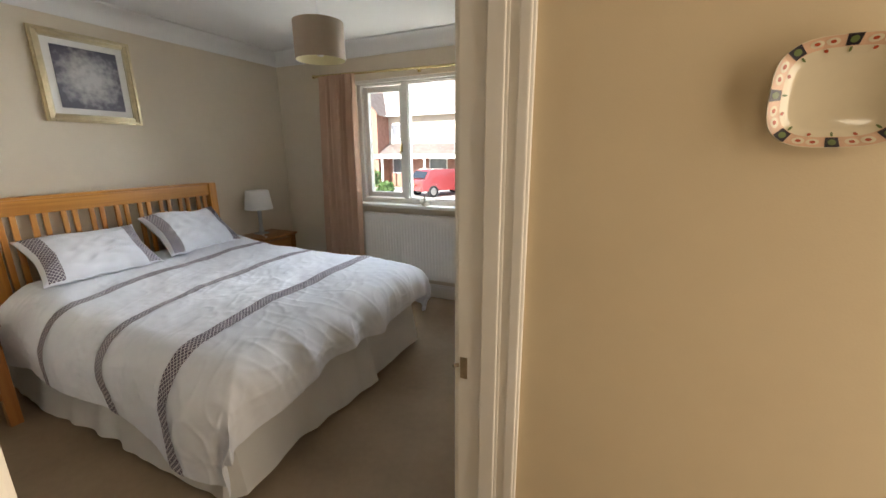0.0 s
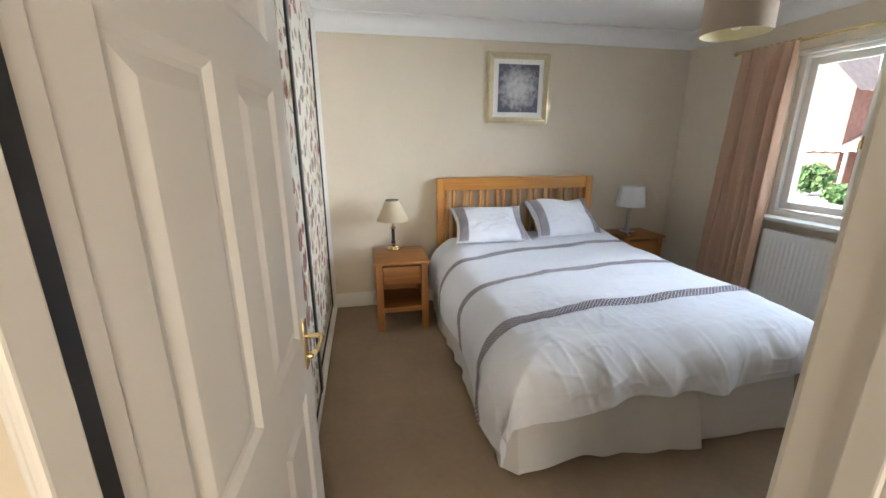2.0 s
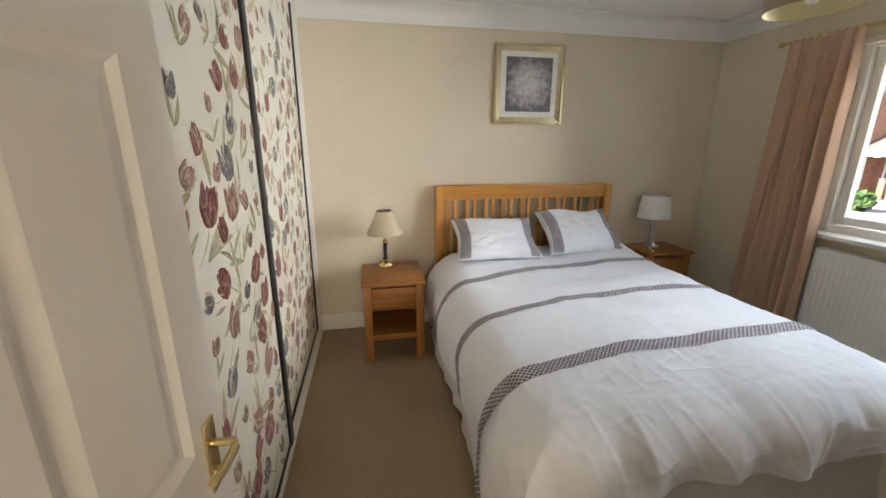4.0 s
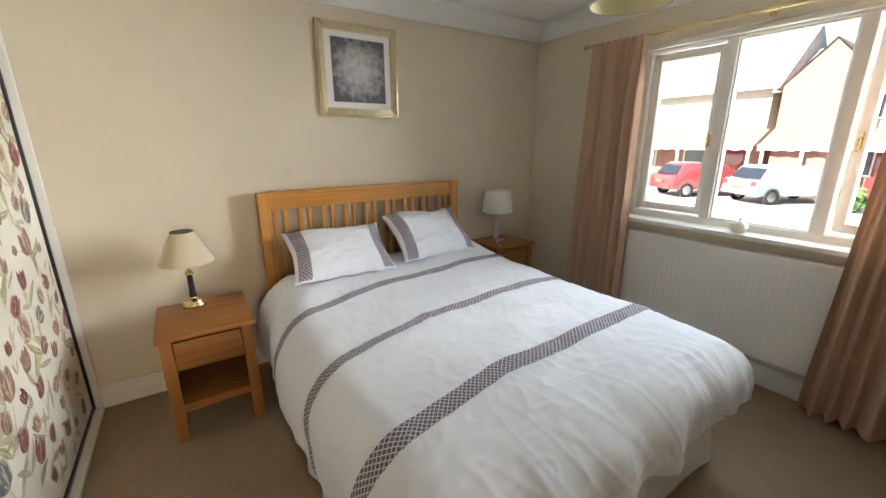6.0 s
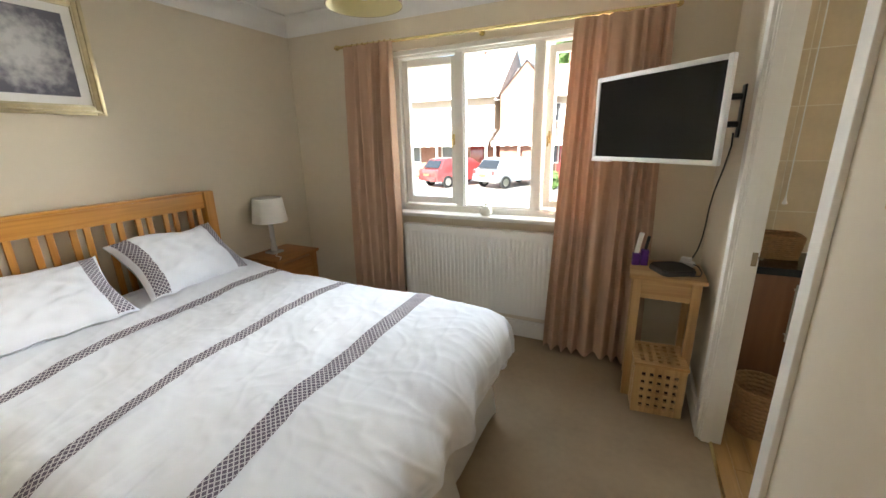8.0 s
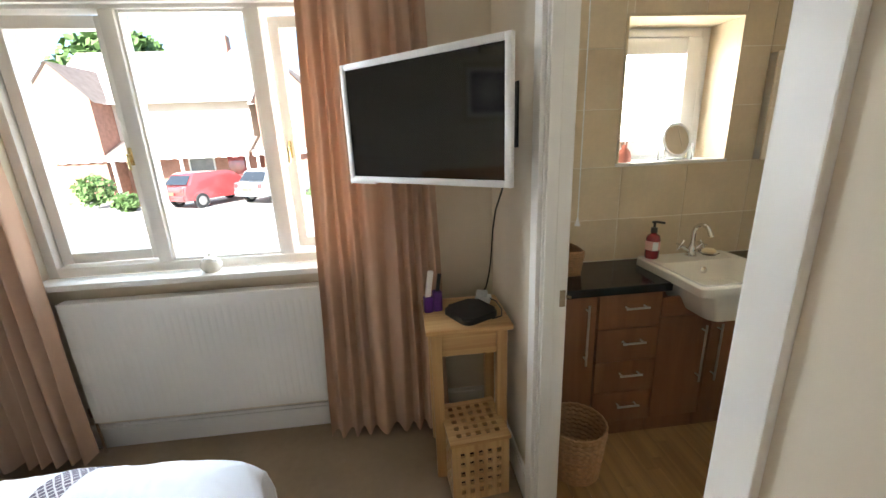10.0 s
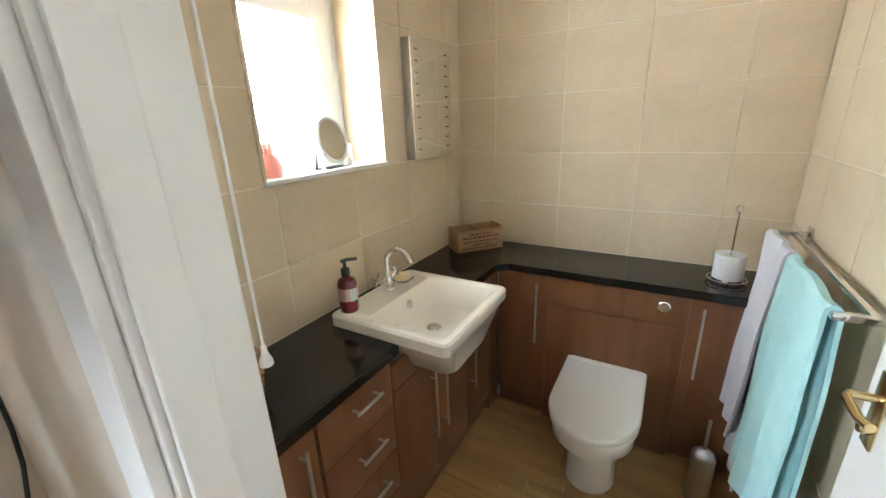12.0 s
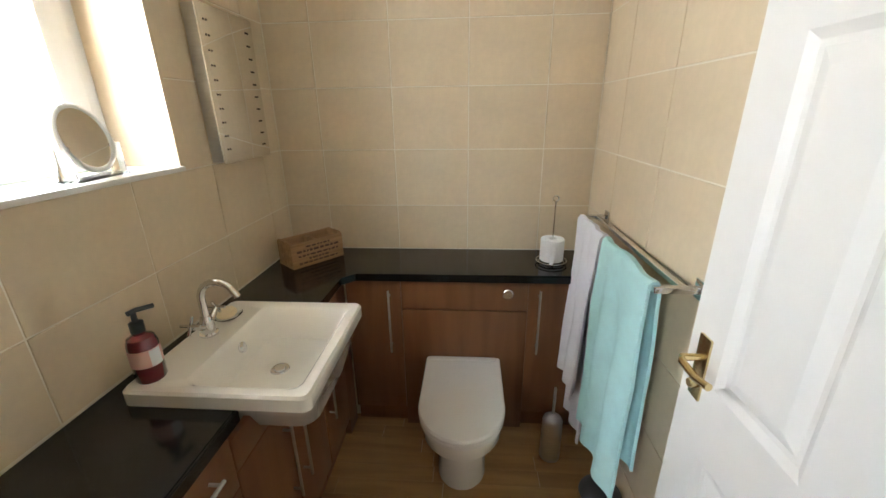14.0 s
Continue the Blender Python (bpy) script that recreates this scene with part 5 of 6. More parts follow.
part("flush_button", lathe([(0, 0.014), (0.02, 0.014), (0.024, 0.01), (0.025, 0), (0, 0)], 24, m=pose(0.19, -0.018, 0.73, 90)), M_CHROME, u, "round chrome flush button")
u = unit("end_cabinet", GX, 2.672, -90, 0.308, 0.29, "cherry-veneer end cabinet beside the towels")
bar_handle(front("door", 0.315, 0.1, 0.785, u), -0.11, 0.60, 0.31, True)

structure("trim_corner_post", box(0.984, GX + 0.001, FY - 0.016, FY + 0.02, 0.0, CT - 0.04), M_CHERRY)

# toilet
wc = thing("toilet", (CX + 0.01, 3.11, 0), 0, "white back-to-wall toilet with its lid closed", "toilet")
wc.scale = (1.0, 1.0, 0.915)


def dee(scale_x, scale_y, n=24):
    L, hw = 0.49 * scale_x, 0.165 * scale_y
    pts = [(0, -hw), (-(L - hw * 1.15), -hw)]
    pts += [(-(L - hw * 1.15) - hw * 1.15 * math.sin(math.pi * k / n), -hw * math.cos(math.pi * k / n)) for k in range(1, n)]
    return pts + [(-(L - hw * 1.15), hw), (0, hw)]


def loft(sections, bm=None):
    own = bmesh.new()
    rows = [[own.verts.new((x, y, z)) for x, y in o] for o, z in sections]
    for a, b in zip(rows, rows[1:]):
        for k in range(len(a)):
            j = (k + 1) % len(a)
            own.faces.new((a[k], a[j], b[j], b[k]))
    own.faces.new(rows[0][::-1]), own.faces.new(rows[-1])
    return merge(bm, own)


part("pan", loft([(dee(0.72, 0.62), 0), (dee(0.72, 0.62), 0.02), (dee(0.71, 0.62), 0.2), (dee(0.82, 0.78), 0.25), (dee(0.96, 0.96), 0.315), (dee(0.97, 0.97), 0.37), (dee(0.97, 0.97), 0.385)]), M_CERAMIC, wc)
part("seat", loft([(dee(0.99, 1.0), 0.386), (dee(1.0, 1.02), 0.39), (dee(1.0, 1.02), 0.405), (dee(0.99, 1.0), 0.409)]), M_WCLID, wc)
part("lid", loft([(dee(1.0, 1.02), 0.411), (dee(1.01, 1.03), 0.415), (dee(1.01, 1.03), 0.428), (dee(0.995, 1.0), 0.436), (dee(0.95, 0.94), 0.4385)]), M_WCLID, wc)
part("hinge_block", box(-0.028, 0.0, -0.15, 0.15, 0.39, 0.444, 0.006), M_WCLID, wc)

# basin with a real bowl
bs = thing("basin", (0.465, 3.69, CT + 0.0015), 0, "white rectangular semi-recessed ceramic basin in the worktop", "basin")
ow, y0, y1 = 0.238, -0.24, 0.225
def rr(x0, x1, a, b, r):
    return round_rect(x0, x1, a, b, r, 5)
secs = [(rr(-0.12, 0.13, -0.18, 0.1, 0.05), -0.148), (rr(-0.14, 0.15, -0.195, 0.11, 0.05), -0.138), (rr(-0.205, 0.205, -0.232, 0.16, 0.04), -0.012), (rr(-ow, ow, y0, y1, 0.022), 0.0), (rr(-ow, ow, y0, y1, 0.022), 0.034), (rr(-ow + 0.006, ow - 0.006, y0 + 0.006, y1 - 0.006, 0.02), 0.041),
        (rr(-ow + 0.03, ow - 0.03, y0 + 0.03, y1 - 0.135, 0.03), 0.040), (rr(-ow + 0.04, ow - 0.04, y0 + 0.04, y1 - 0.143, 0.03), 0.032), (rr(-ow + 0.08, ow - 0.08, y0 + 0.08, y1 - 0.165, 0.04), -0.055), (rr(-0.1, 0.1, -0.1, 0.02, 0.04), -0.07)]
part("bowl", loft(secs), M_CERAMIC, bs)
part("waste", lathe([(0.0, 0.006), (0.016, 0.006), (0.018, 0.002), (0.026, 0.003), (0.028, 0)], 24, m=pose(0.01, -0.04, -0.069)), M_CHROME, bs, "chrome click waste")
part("overflow", lathe([(0, 0.005), (0.013, 0.005), (0.017, 0.002), (0.017, -0.004)], 20, m=pose(0.02, 0.071, -0.003, 72)), M_CHROME, bs)

tap = thing("mixer_tap", (0.485, 3.855, CT + 0.042), 0, "chrome basin mixer tap with two cross handles", "tap")
bm = lathe([(0, 0), (0.026, 0), (0.026, 0.006), (0.02, 0.01), (0.019, 0.045), (0.014, 0.06), (0, 0.06)], 24)
part("body", bm, M_CHROME, tap)
part("spout", tube([(0, 0, 0.05), (0, 0, 0.11)] + [(0, -0.055 + 0.055 * math.cos(radians(a)), 0.115 + 0.055 * math.sin(radians(a))) for a in range(0, 150, 15)] + [(0, -0.112, 0.125)], 0.0105, 14), M_CHROME, tap)
for s in (-1, 1):
    h = part("cross_handle", tube([(s * 0.014, 0, 0.03), (s * 0.055, 0.005, 0.055)], 0.009, 10), M_CHROME, tap)
    bm = tube([(s * 0.058, -0.024, 0.06), (s * 0.058, 0.034, 0.06)], 0.0045, 8)
    tube([(s * 0.044, 0.005, 0.082), (s * 0.072, 0.005, 0.036)], 0.0045, 8, bm=bm)
    part("cross", bm, M_CHROME, h)

bot = thing("soap_bottle", (0.285, 3.872, CT + 0.042), 160, "dark red pump soap bottle with pale label on basin", "soap dispenser")
part("bottle", lathe([(0, 0), (0.03, 0), (0.033, 0.005), (0.033, 0.1), (0.028, 0.116), (0.014, 0.124), (0.013, 0.135), (0, 0.135)], 28), material("red_bottle", (0.16, 0.012, 0.018), 0.12, vary=0.05, coat=0.6), bot)
part("label", lathe([(0.0335, 0.045), (0.0338, 0.045), (0.0338, 0.09), (0.0335, 0.09)], 28), M_LABEL, bot, "pale pink wrap label")
bm = sheet(lambda u, v: (0.0345 * math.cos(u), 0.0345 * math.sin(u), v), lin(-4.95, -4.15, 8), [0.045, 0.088])
part("white_label", bm, M_WHITEPL, bot)
part("collar", lathe([(0, 0.13), (0.015, 0.13), (0.015, 0.155), (0.006, 0.158), (0.006, 0.18), (0, 0.18)], 18), M_BLACKPL, bot)
part("pump", tube([(0.012, 0, 0.182), (-0.006, 0, 0.184), (-0.045, 0, 0.178)], 0.006, 10), M_BLACKPL, bot)

sd = thing("soap_dish", (0.585, 3.86, CT + 0.042), 0, "clear soap dish holding an oval cream soap", "soap dish")
part("dish", lathe([(0, 0.002), (0.03, 0.002), (0.045, 0.012), (0.047, 0.012), (0.032, 0), (0, 0)], 28), M_CRYSTAL, sd)
bm = lathe([(0, 0), (0.02, 0.001), (0.03, 0.009), (0.03, 0.015), (0.022, 0.024), (0, 0.027)], 24)
for v in bm.verts:
    v.co.x *= 1.25
soap = solid("soap_bar", bm, M_SOAP, "oval cream soap bar lying in its dish", "soap")
soap.matrix_world = pose(0.585, 3.86, CT + 0.0455, 0, 0, 20)

# crate with faded lettering
cr = thing("wooden_crate", (1.215, 3.83, CT + 0.001), -39, "rough wooden box with faded dark lettering on worktop", "wooden box")
L, D, HH = 0.26, 0.13, 0.115
for nm, b in (("front_board", (-L / 2, L / 2, -D / 2, -D / 2 + 0.01, 0, HH)), ("back_board", (-L / 2, L / 2, D / 2 - 0.01, D / 2, 0, HH)), ("end_board", (-L / 2, -L / 2 + 0.01, -D / 2 + 0.0105, D / 2 - 0.0105, 0, HH + 0.006)), ("end_board", (L / 2 - 0.01, L / 2, -D / 2 + 0.0105, D / 2 - 0.0105, 0, HH + 0.006)), ("divider", (-0.005, 0.005, -D / 2 + 0.0105, D / 2 - 0.0105, 0.0, HH - 0.004)), ("bottom", (-L / 2 + 0.011, L / 2 - 0.011, -D / 2 + 0.011, D / 2 - 0.011, 0.002, 0.012))):
    part(nm, box(*b, 0.002), M_CRATE, cr)
for k, (w, z) in enumerate(((0.12, 0.092), (0.21, 0.072), (0.2, 0.052), (0.1, 0.034), (0.2, 0.018))):
    bm = bmesh.new()
    x = -w / 2
    while x < w / 2:
        q = random.uniform(0.008, 0.026)
        box(x, min(x + q, w / 2), -D / 2 - 0.0008, -D / 2, z - 0.003, z + (0.005 if k != 1 else 0.007), bm=bm)
        x += q + 0.006
    part("lettering", bm, M_INK, cr)

# paper stand
tp = thing("toilet_roll_stand", (1.205, 2.715, CT + 0.001), 0, "chrome upright toilet roll stand on the worktop", "roll holder")
bm = tube([(0.055 * math.cos(radians(a)), 0.055 * math.sin(radians(a)), 0.006) for a in range(0, 360, 12)], 0.003, 8, closed=True)
tube([(0.067 * math.cos(radians(a)), 0.067 * math.sin(radians(a)), 0.014) for a in range(0, 360, 12)], 0.0025, 8, bm=bm, closed=True)
tube([(-0.055, 0, 0.005), (0.055, 0, 0.005)], 0.003, 8, bm=bm)
part("base_ring", bm, M_CHROME, tp)
part("rod", tube([(0, 0, 0.005), (0, 0, 0.285)], 0.0035, 8), M_CHROME, tp)
part("loop", tube([(0, 0.012 * math.sin(radians(a)), 0.297 - 0.012 * math.cos(radians(a))) for a in range(0, 360, 24)], 0.0025, 8, closed=True), M_CHROME, tp)
rl = thing("toilet_roll", (1.205, 2.715, CT + 0.018), 0, "white toilet roll with a loose hanging end", "toilet roll")
part("roll", lathe([(0.02, 0), (0.05, 0), (0.052, 0.004), (0.052, 0.096), (0.05, 0.1), (0.02, 0.1), (0.02, 0)], 36), M_PAPERROLL, rl)
part("loose_sheet", sheet(lambda u, v: (-0.0535 - 0.006 * v - 0.004 * math.sin(u * 60), u * (1 - 0.75 * v) + 0.01, 0.095 - v * 0.10), lin(-0.03, 0.035, 8), lin(0, 1, 8), thick=0.0006), M_PAPERROLL, rl)

# mirror cabinet
mc = thing("mirror_cabinet", (1.03, YN - 0.003, 1.567), 0, "slim illuminated mirror with two rows of dots", "mirror")
part("case", box(-0.16, 0.16, -0.045, 0, -0.248, 0.248, 0.003), M_STEEL, mc)
part("glass", box(-0.165, 0.165, -0.05, -0.0455, -0.2525, 0.2525, 0.001), M_MIRROR, mc, "mirror glass")
for s in (-1, 1):
    for k in range(10):
        z = -0.205 + 0.0455 * k
        bm = box(s * 0.125 - 0.011, s * 0.125 - 0.004, -0.0515, -0.0502, z - 0.003, z + 0.003)
        box(s * 0.125 + 0.003, s * 0.125 + 0.01, -0.0515, -0.0502, z - 0.003, z + 0.003, bm=bm)
        part("light_dots", bm, M_DARK, mc)

# things on the bathroom sill
mm = thing("vanity_mirror", (0.485, YN + 0.06, VZ0), 8, "round vanity mirror on clear acrylic stand on sill", "mirror")
for s in (-1, 1):
    part("stand", box(s * 0.085 - 0.012, s * 0.085 + 0.012, -0.015, 0.015, 0, 0.085, 0.004), M_CRYSTAL, mm, "clear acrylic stand")
part("foot", box(-0.085, 0.085, -0.03, 0.03, 0, 0.006, 0.002), M_CRYSTAL, mm)
rim = part("rim", tube([(0.08 * math.cos(radians(a)), 0, 0.08 * math.sin(radians(a))) for a in range(0, 360, 10)], 0.007, 10, closed=True), M_WHITEPL, mm, "white ring frame")
rim.matrix_local = pose(0, 0, 0.1, -12)
gl = part("glass", lathe([(0, 0.002), (0.077, 0.002), (0.077, -0.002), (0, -0.002)], 36, m=pose(0, 0, 0, 90)), M_MIRROR, mm, "mirror glass")
gl.matrix_local = pose(0, 0, 0.1, -12)
rd = thing("reed_diffuser", (0.205, YN + 0.06, VZ0), 0, "pink glass reed diffuser with thin reeds on sill", "diffuser")
part("bottle", lathe([(0, 0), (0.033, 0), (0.034, 0.03), (0.026, 0.055), (0.012, 0.07), (0.012, 0.085), (0, 0.085)], 20), M_PINKL, rd)
for k in range(5):
    part("reed", tube([(0, 0, 0.02), (-0.055 + 0.026 * k, 0.02 - 0.012 * (k % 2), 0.25)], 0.0018, 6), M_REED, rd)

cord = thing("pull_cord", (-0.334, 3.406, CEIL), 0, "white light pull cord with a bell-shaped end", "pull cord")
part("switch_housing", lathe([(0, -0.03), (0.03, -0.03), (0.036, 0), (0, 0)], 20), M_WHITEPL, cord)
part("string", tube([(0, 0, -0.03), (0.002, 0, -0.6), (0, 0, -1.225)], 0.0022, 6), M_WHITEPL, cord)
part("acorn", lathe([(0, -1.22), (0.0035, -1.222), (0.005, -1.236), (0.009, -1.245), (0.0095, -1.252), (0, -1.254)], 18), M_WHITEPL, cord)


def woven(name, at, r0, r1, h, label, square=False):
    t = thing(name, at, 0, label, "basket")
    def f(a, v):
        r = r0 + (r1 - r0) * v + 0.0025 * math.sin(a * 24 + math.pi * round(v * 22)) + 0.003 * math.sin(v * 22 * math.pi)
        c, s = math.cos(a), math.sin(a)
        if square:
            k = 1 / max(abs(c), abs(s)) ** 0.85
            return (r * c * k, r * s * k * 0.8, v * h)
        return (r * c, r * s, v * h)
    part("weave", sheet(f, lin(0, 2 * math.pi, 120), lin(0, 1, 60), thick=0.004), M_WICKER, t)
    rimpts = [f(a, 1) for a in lin(0, 2 * math.pi, 60)[:-1]]
    part("rim", tube(rimpts, 0.006, 8, closed=True), M_WICKER, t)
    part("bottom", prism([f(a, 0)[:2] for a in lin(0, 2 * math.pi, 40)[:-1]], 0.0, 0.006), M_WICKER, t)
    return t


woven("waste_basket", (-0.24, 3.505, 0), 0.10, 0.125, 0.25, "round woven wicker waste basket on bathroom floor")
woven("counter_basket", (-0.20, 3.87, CT + 0.001), 0.08, 0.095, 0.12, "small dark wicker basket on the worktop", True)

# toilet brush
tb = thing("toilet_brush", (0.91, 2.715, 0), 0, "brushed steel toilet brush in its holder", "toilet brush")
part("holder", lathe([(0, 0), (0.043, 0), (0.045, 0.004), (0.043, 0.2), (0.04, 0.21), (0.036, 0.2), (0.036, 0.02), (0, 0.02)], 28), M_STEEL, tb)
part("lid", lathe([(0, 0.235), (0.012, 0.234), (0.035, 0.215), (0.038, 0.205), (0, 0.205)], 28), M_STEEL, tb)
part("stem", tube([(0, 0, 0.22), (0, 0, 0.37)], 0.006, 10), M_STEEL, tb)
pb = thing("pedal_bin", (0.56, 2.62, 0), 0, "small chrome pedal bin beneath the towels", "bin")
part("can", lathe([(0, 0), (0.07, 0), (0.072, 0.01), (0.072, 0.2), (0.07, 0.21), (0, 0.21)], 28), M_CHROME, pb)
part("lid", lathe([(0, 0.245), (0.04, 0.24), (0.068, 0.222), (0.072, 0.212), (0, 0.212)], 28), M_BLACKPL, pb)

# towel rail and towels
tr = thing("towel_rail", (0, TY, 1.06), 0, "double chrome towel rail with square wall plates", "towel rail")
for x in (0.43, 1.13):
    part("wall_plate", box(x - 0.02, x + 0.02, 0, 0.008, -0.025, 0.025, 0.002), M_CHROME, tr)
    part("post", box(x - 0.01, x + 0.01, 0.008, 0.116, -0.008, 0.008, 0.002), M_CHROME, tr)
for y in (0.045, 0.108):
    part("bar", box(0.43, 1.13, y - 0.007, y + 0.007, -0.007, 0.007, 0.002), M_CHROME, tr)


def towel(x0, x1, y, ztop, front_len, back_len, mat, seed, label):
    t = thing("towel", (0, TY, 0), 0, label, "towel", "towels on the rail")
    total = front_len + back_len

    def f(u, s):
        r = 0.018
        arc = math.pi * r
        hang = 0.0
        if s < back_len - arc / 2:
            yy, zz, hang = y - r, ztop - (back_len - arc / 2 - s), (back_len - s)
        elif s < back_len + arc / 2:
            a = (s - back_len + arc / 2) / r
            yy, zz = y - r * math.cos(a), ztop + r * math.sin(a)
        else:
            hang = s - back_len
            yy, zz = y + r, ztop - (s - back_len - arc / 2)
        wav = 0.013 * math.sin(u * 15 + seed) * min(1, hang * 3) + 0.008 * noise.noise((u * 6, s * 4, seed))
        wid = (x1 - x0) * (1 - 0.08 * min(1, hang * 1.5))
        return (x0 + 0.03 * min(1, hang) * math.sin(seed) + u * wid + 0.006 * noise.noise((s * 6, u * 2, seed)), max(yy + wav + 0.03 * hang * (1 if yy > y else 0), 0.012), zz + 0.012 * noise.noise((u * 3, seed, 1)))

    part("cloth", sheet(f, lin(0, 1, 40), lin(0, total, 90), thick=0.009), mat, t)
    return t


towel(0.82, 1.11, 0.108, 1.06, 0.72, 0.95, M_TOWELW, 1.0, "white terry towel folded over the chrome rail")
towel(0.44, 0.81, 0.108, 1.06, 0.74, 0.62, M_TOWELT, 4.0, "aqua terry towel folded over the chrome rail")

# ---- outside ----
GZ = -1.05
gb = bmesh.new()
bmesh.ops.create_grid(gb, x_segments=40, y_segments=40, size=400)
for v in gb.verts:
    v.co.z = GZ
structure("ground", gb, M_GRASS)
structure("road", box(-60, 60, 9.5, 14.5, GZ - 0.1, GZ + 0.01), M_DRIVE)
structure("pavement", box(-60, 60, 14.5, 16, GZ - 0.1, GZ + 0.1, 0.02), M_DRIVE)
structure("pavement_drive", box(-17.5, 3, 16, 25, GZ - 0.1, GZ + 0.04), M_DRIVE)


def house(at, w, d, eave, ridge, gable, label):
    h = thing("house", at, 0, label, "house")
    part("wall", box(-w / 2, w / 2, 0, d, 0, eave), M_RENDERW, h)
    part("brick_base", box(-w / 2 - 0.04, w / 2 + 0.04, -0.05, d, 0, 2.2), M_BRICK, h, "red brick ground floor wall")
    own = bmesh.new()
    a = [own.verts.new(p) for p in ((-w / 2 - 0.4, -0.5, eave - 0.1), (w / 2 + 0.4, -0.5, eave - 0.1), (w / 2 + 0.4, d / 2, ridge), (-w / 2 - 0.4, d / 2, ridge), (-w / 2 - 0.4, d + 0.5, eave - 0.1), (w / 2 + 0.4, d + 0.5, eave - 0.1))]
    own.faces.new((a[0], a[1], a[2], a[3])), own.faces.new((a[3], a[2], a[5], a[4])), own.faces.new((a[0], a[3], a[4])), own.faces.new((a[1], a[5], a[2])), own.faces.new((a[0], a[4], a[5], a[1]))
    rf = part("roof", own, M_ROOF, h, smooth=False)
    part("gutter", box(-w / 2 - 0.4, w / 2 + 0.4, -0.6, -0.48, eave - 0.2, eave - 0.08, 0.02), M_WHITEPL, h)
    if gable:
        gx, gw, gd = gable
        own = bmesh.new()
        f = [own.verts.new(p) for p in ((gx - gw / 2, -gd, 0), (gx + gw / 2, -gd, 0), (gx + gw / 2, -gd, eave), (gx, -gd, eave + gw * 0.55), (gx - gw / 2, -gd, eave))]
        g = [own.verts.new((v.co.x, 2.0, v.co.z)) for v in f]
        own.faces.new(f)
        for k in range(5):
            own.faces.new((f[k], f[(k + 1) % 5], g[(k + 1) % 5], g[k]))
        part("gable", own, M_BRICK, h, "red brick gable", smooth=False)
        own = bmesh.new()
        for s in (-1, 1):
            q = [(gx, -gd - 0.12, eave + gw * 0.55 + 0.1), (gx + s * (gw / 2 + 0.25), -gd - 0.12, eave - 0.2), (gx + s * (gw / 2 + 0.25), d / 2, eave - 0.2), (gx, d / 2, eave + gw * 0.55 + 0.1)]
            own.faces.new([own.verts.new(p) for p in q])
        bmesh.ops.solidify(own, geom=own.faces[:], thickness=0.12)
        part("gable_roof", own, M_ROOF, h, smooth=False)
    # lean-to roof with scalloped fascia over the ground floor
    own = bmesh.new()
    q = [own.verts.new(p) for p in ((-w / 2 - 0.2, -1.6, 2.3), (w / 2 + 0.2, -1.6, 2.3), (w / 2 + 0.2, -0.02, 3.05), (-w / 2 - 0.2, -0.02, 3.05))]
    own.faces.new(q)
    bmesh.ops.solidify(own, geom=own.faces[:], thickness=0.12)
    part("porch_roof", own, M_ROOF, h, smooth=False)
    own = bmesh.new()
    k = int((w + 0.4) / 0.28)
    for i in range(k):
        x = -w / 2 - 0.2 + 0.28 * i
        box(x, x + 0.27, -1.66, -1.62, 2.02 + 0.04 * (i % 2), 2.32, bm=own)
    part("fascia", own, M_WHITEPL, h, smooth=False)
    for x in (-w / 2, -w / 6, w / 6, w / 2):
        part("porch_post", box(x - 0.06, x + 0.06, -1.6, -1.48, 0, 2.25), M_WHITEPL, h)
    hw = min(0.7, w * 0.1)
    for x in (-w * 0.36, -w * 0.1, w * 0.2):
        for z, hh in ((3.35, 1.05), (0.95, 1.1)):
            win = part("window", ring(x - hw, x + hw, z, z + hh, -0.12, -0.02, 0.07), M_WHITEPL, h, smooth=False)
            part("pane", box(x - hw + 0.06, x + hw - 0.06, -0.075, -0.055, z + 0.06, z + hh - 0.06), M_SKYPANE, win, smooth=False)
    dx = min(w * 0.34, w / 2 - 1.0)
    part("door", box(dx, dx + 0.9, -0.1, -0.02, 0, 2.05, 0.02), M_CARRED, h)
    part("chimney", box(w * 0.25, w * 0.25 + 0.7, d / 2 - 0.3, d / 2 + 0.4, ridge - 0.6, ridge + 0.8, 0.03), M_BRICK, h)
    return h


house((-14.0, 26.0, GZ), 10.0, 7, 5.1, 8.2, (-3.5, 3.0, 1.5), "pale terraced house with brick gable and tiled roof across the street")
house((-6.25, 26.0, GZ), 4.4, 7, 4.9, 7.0, (-0.5, 3.0, 1.2), "pale house with brick gable across the street")


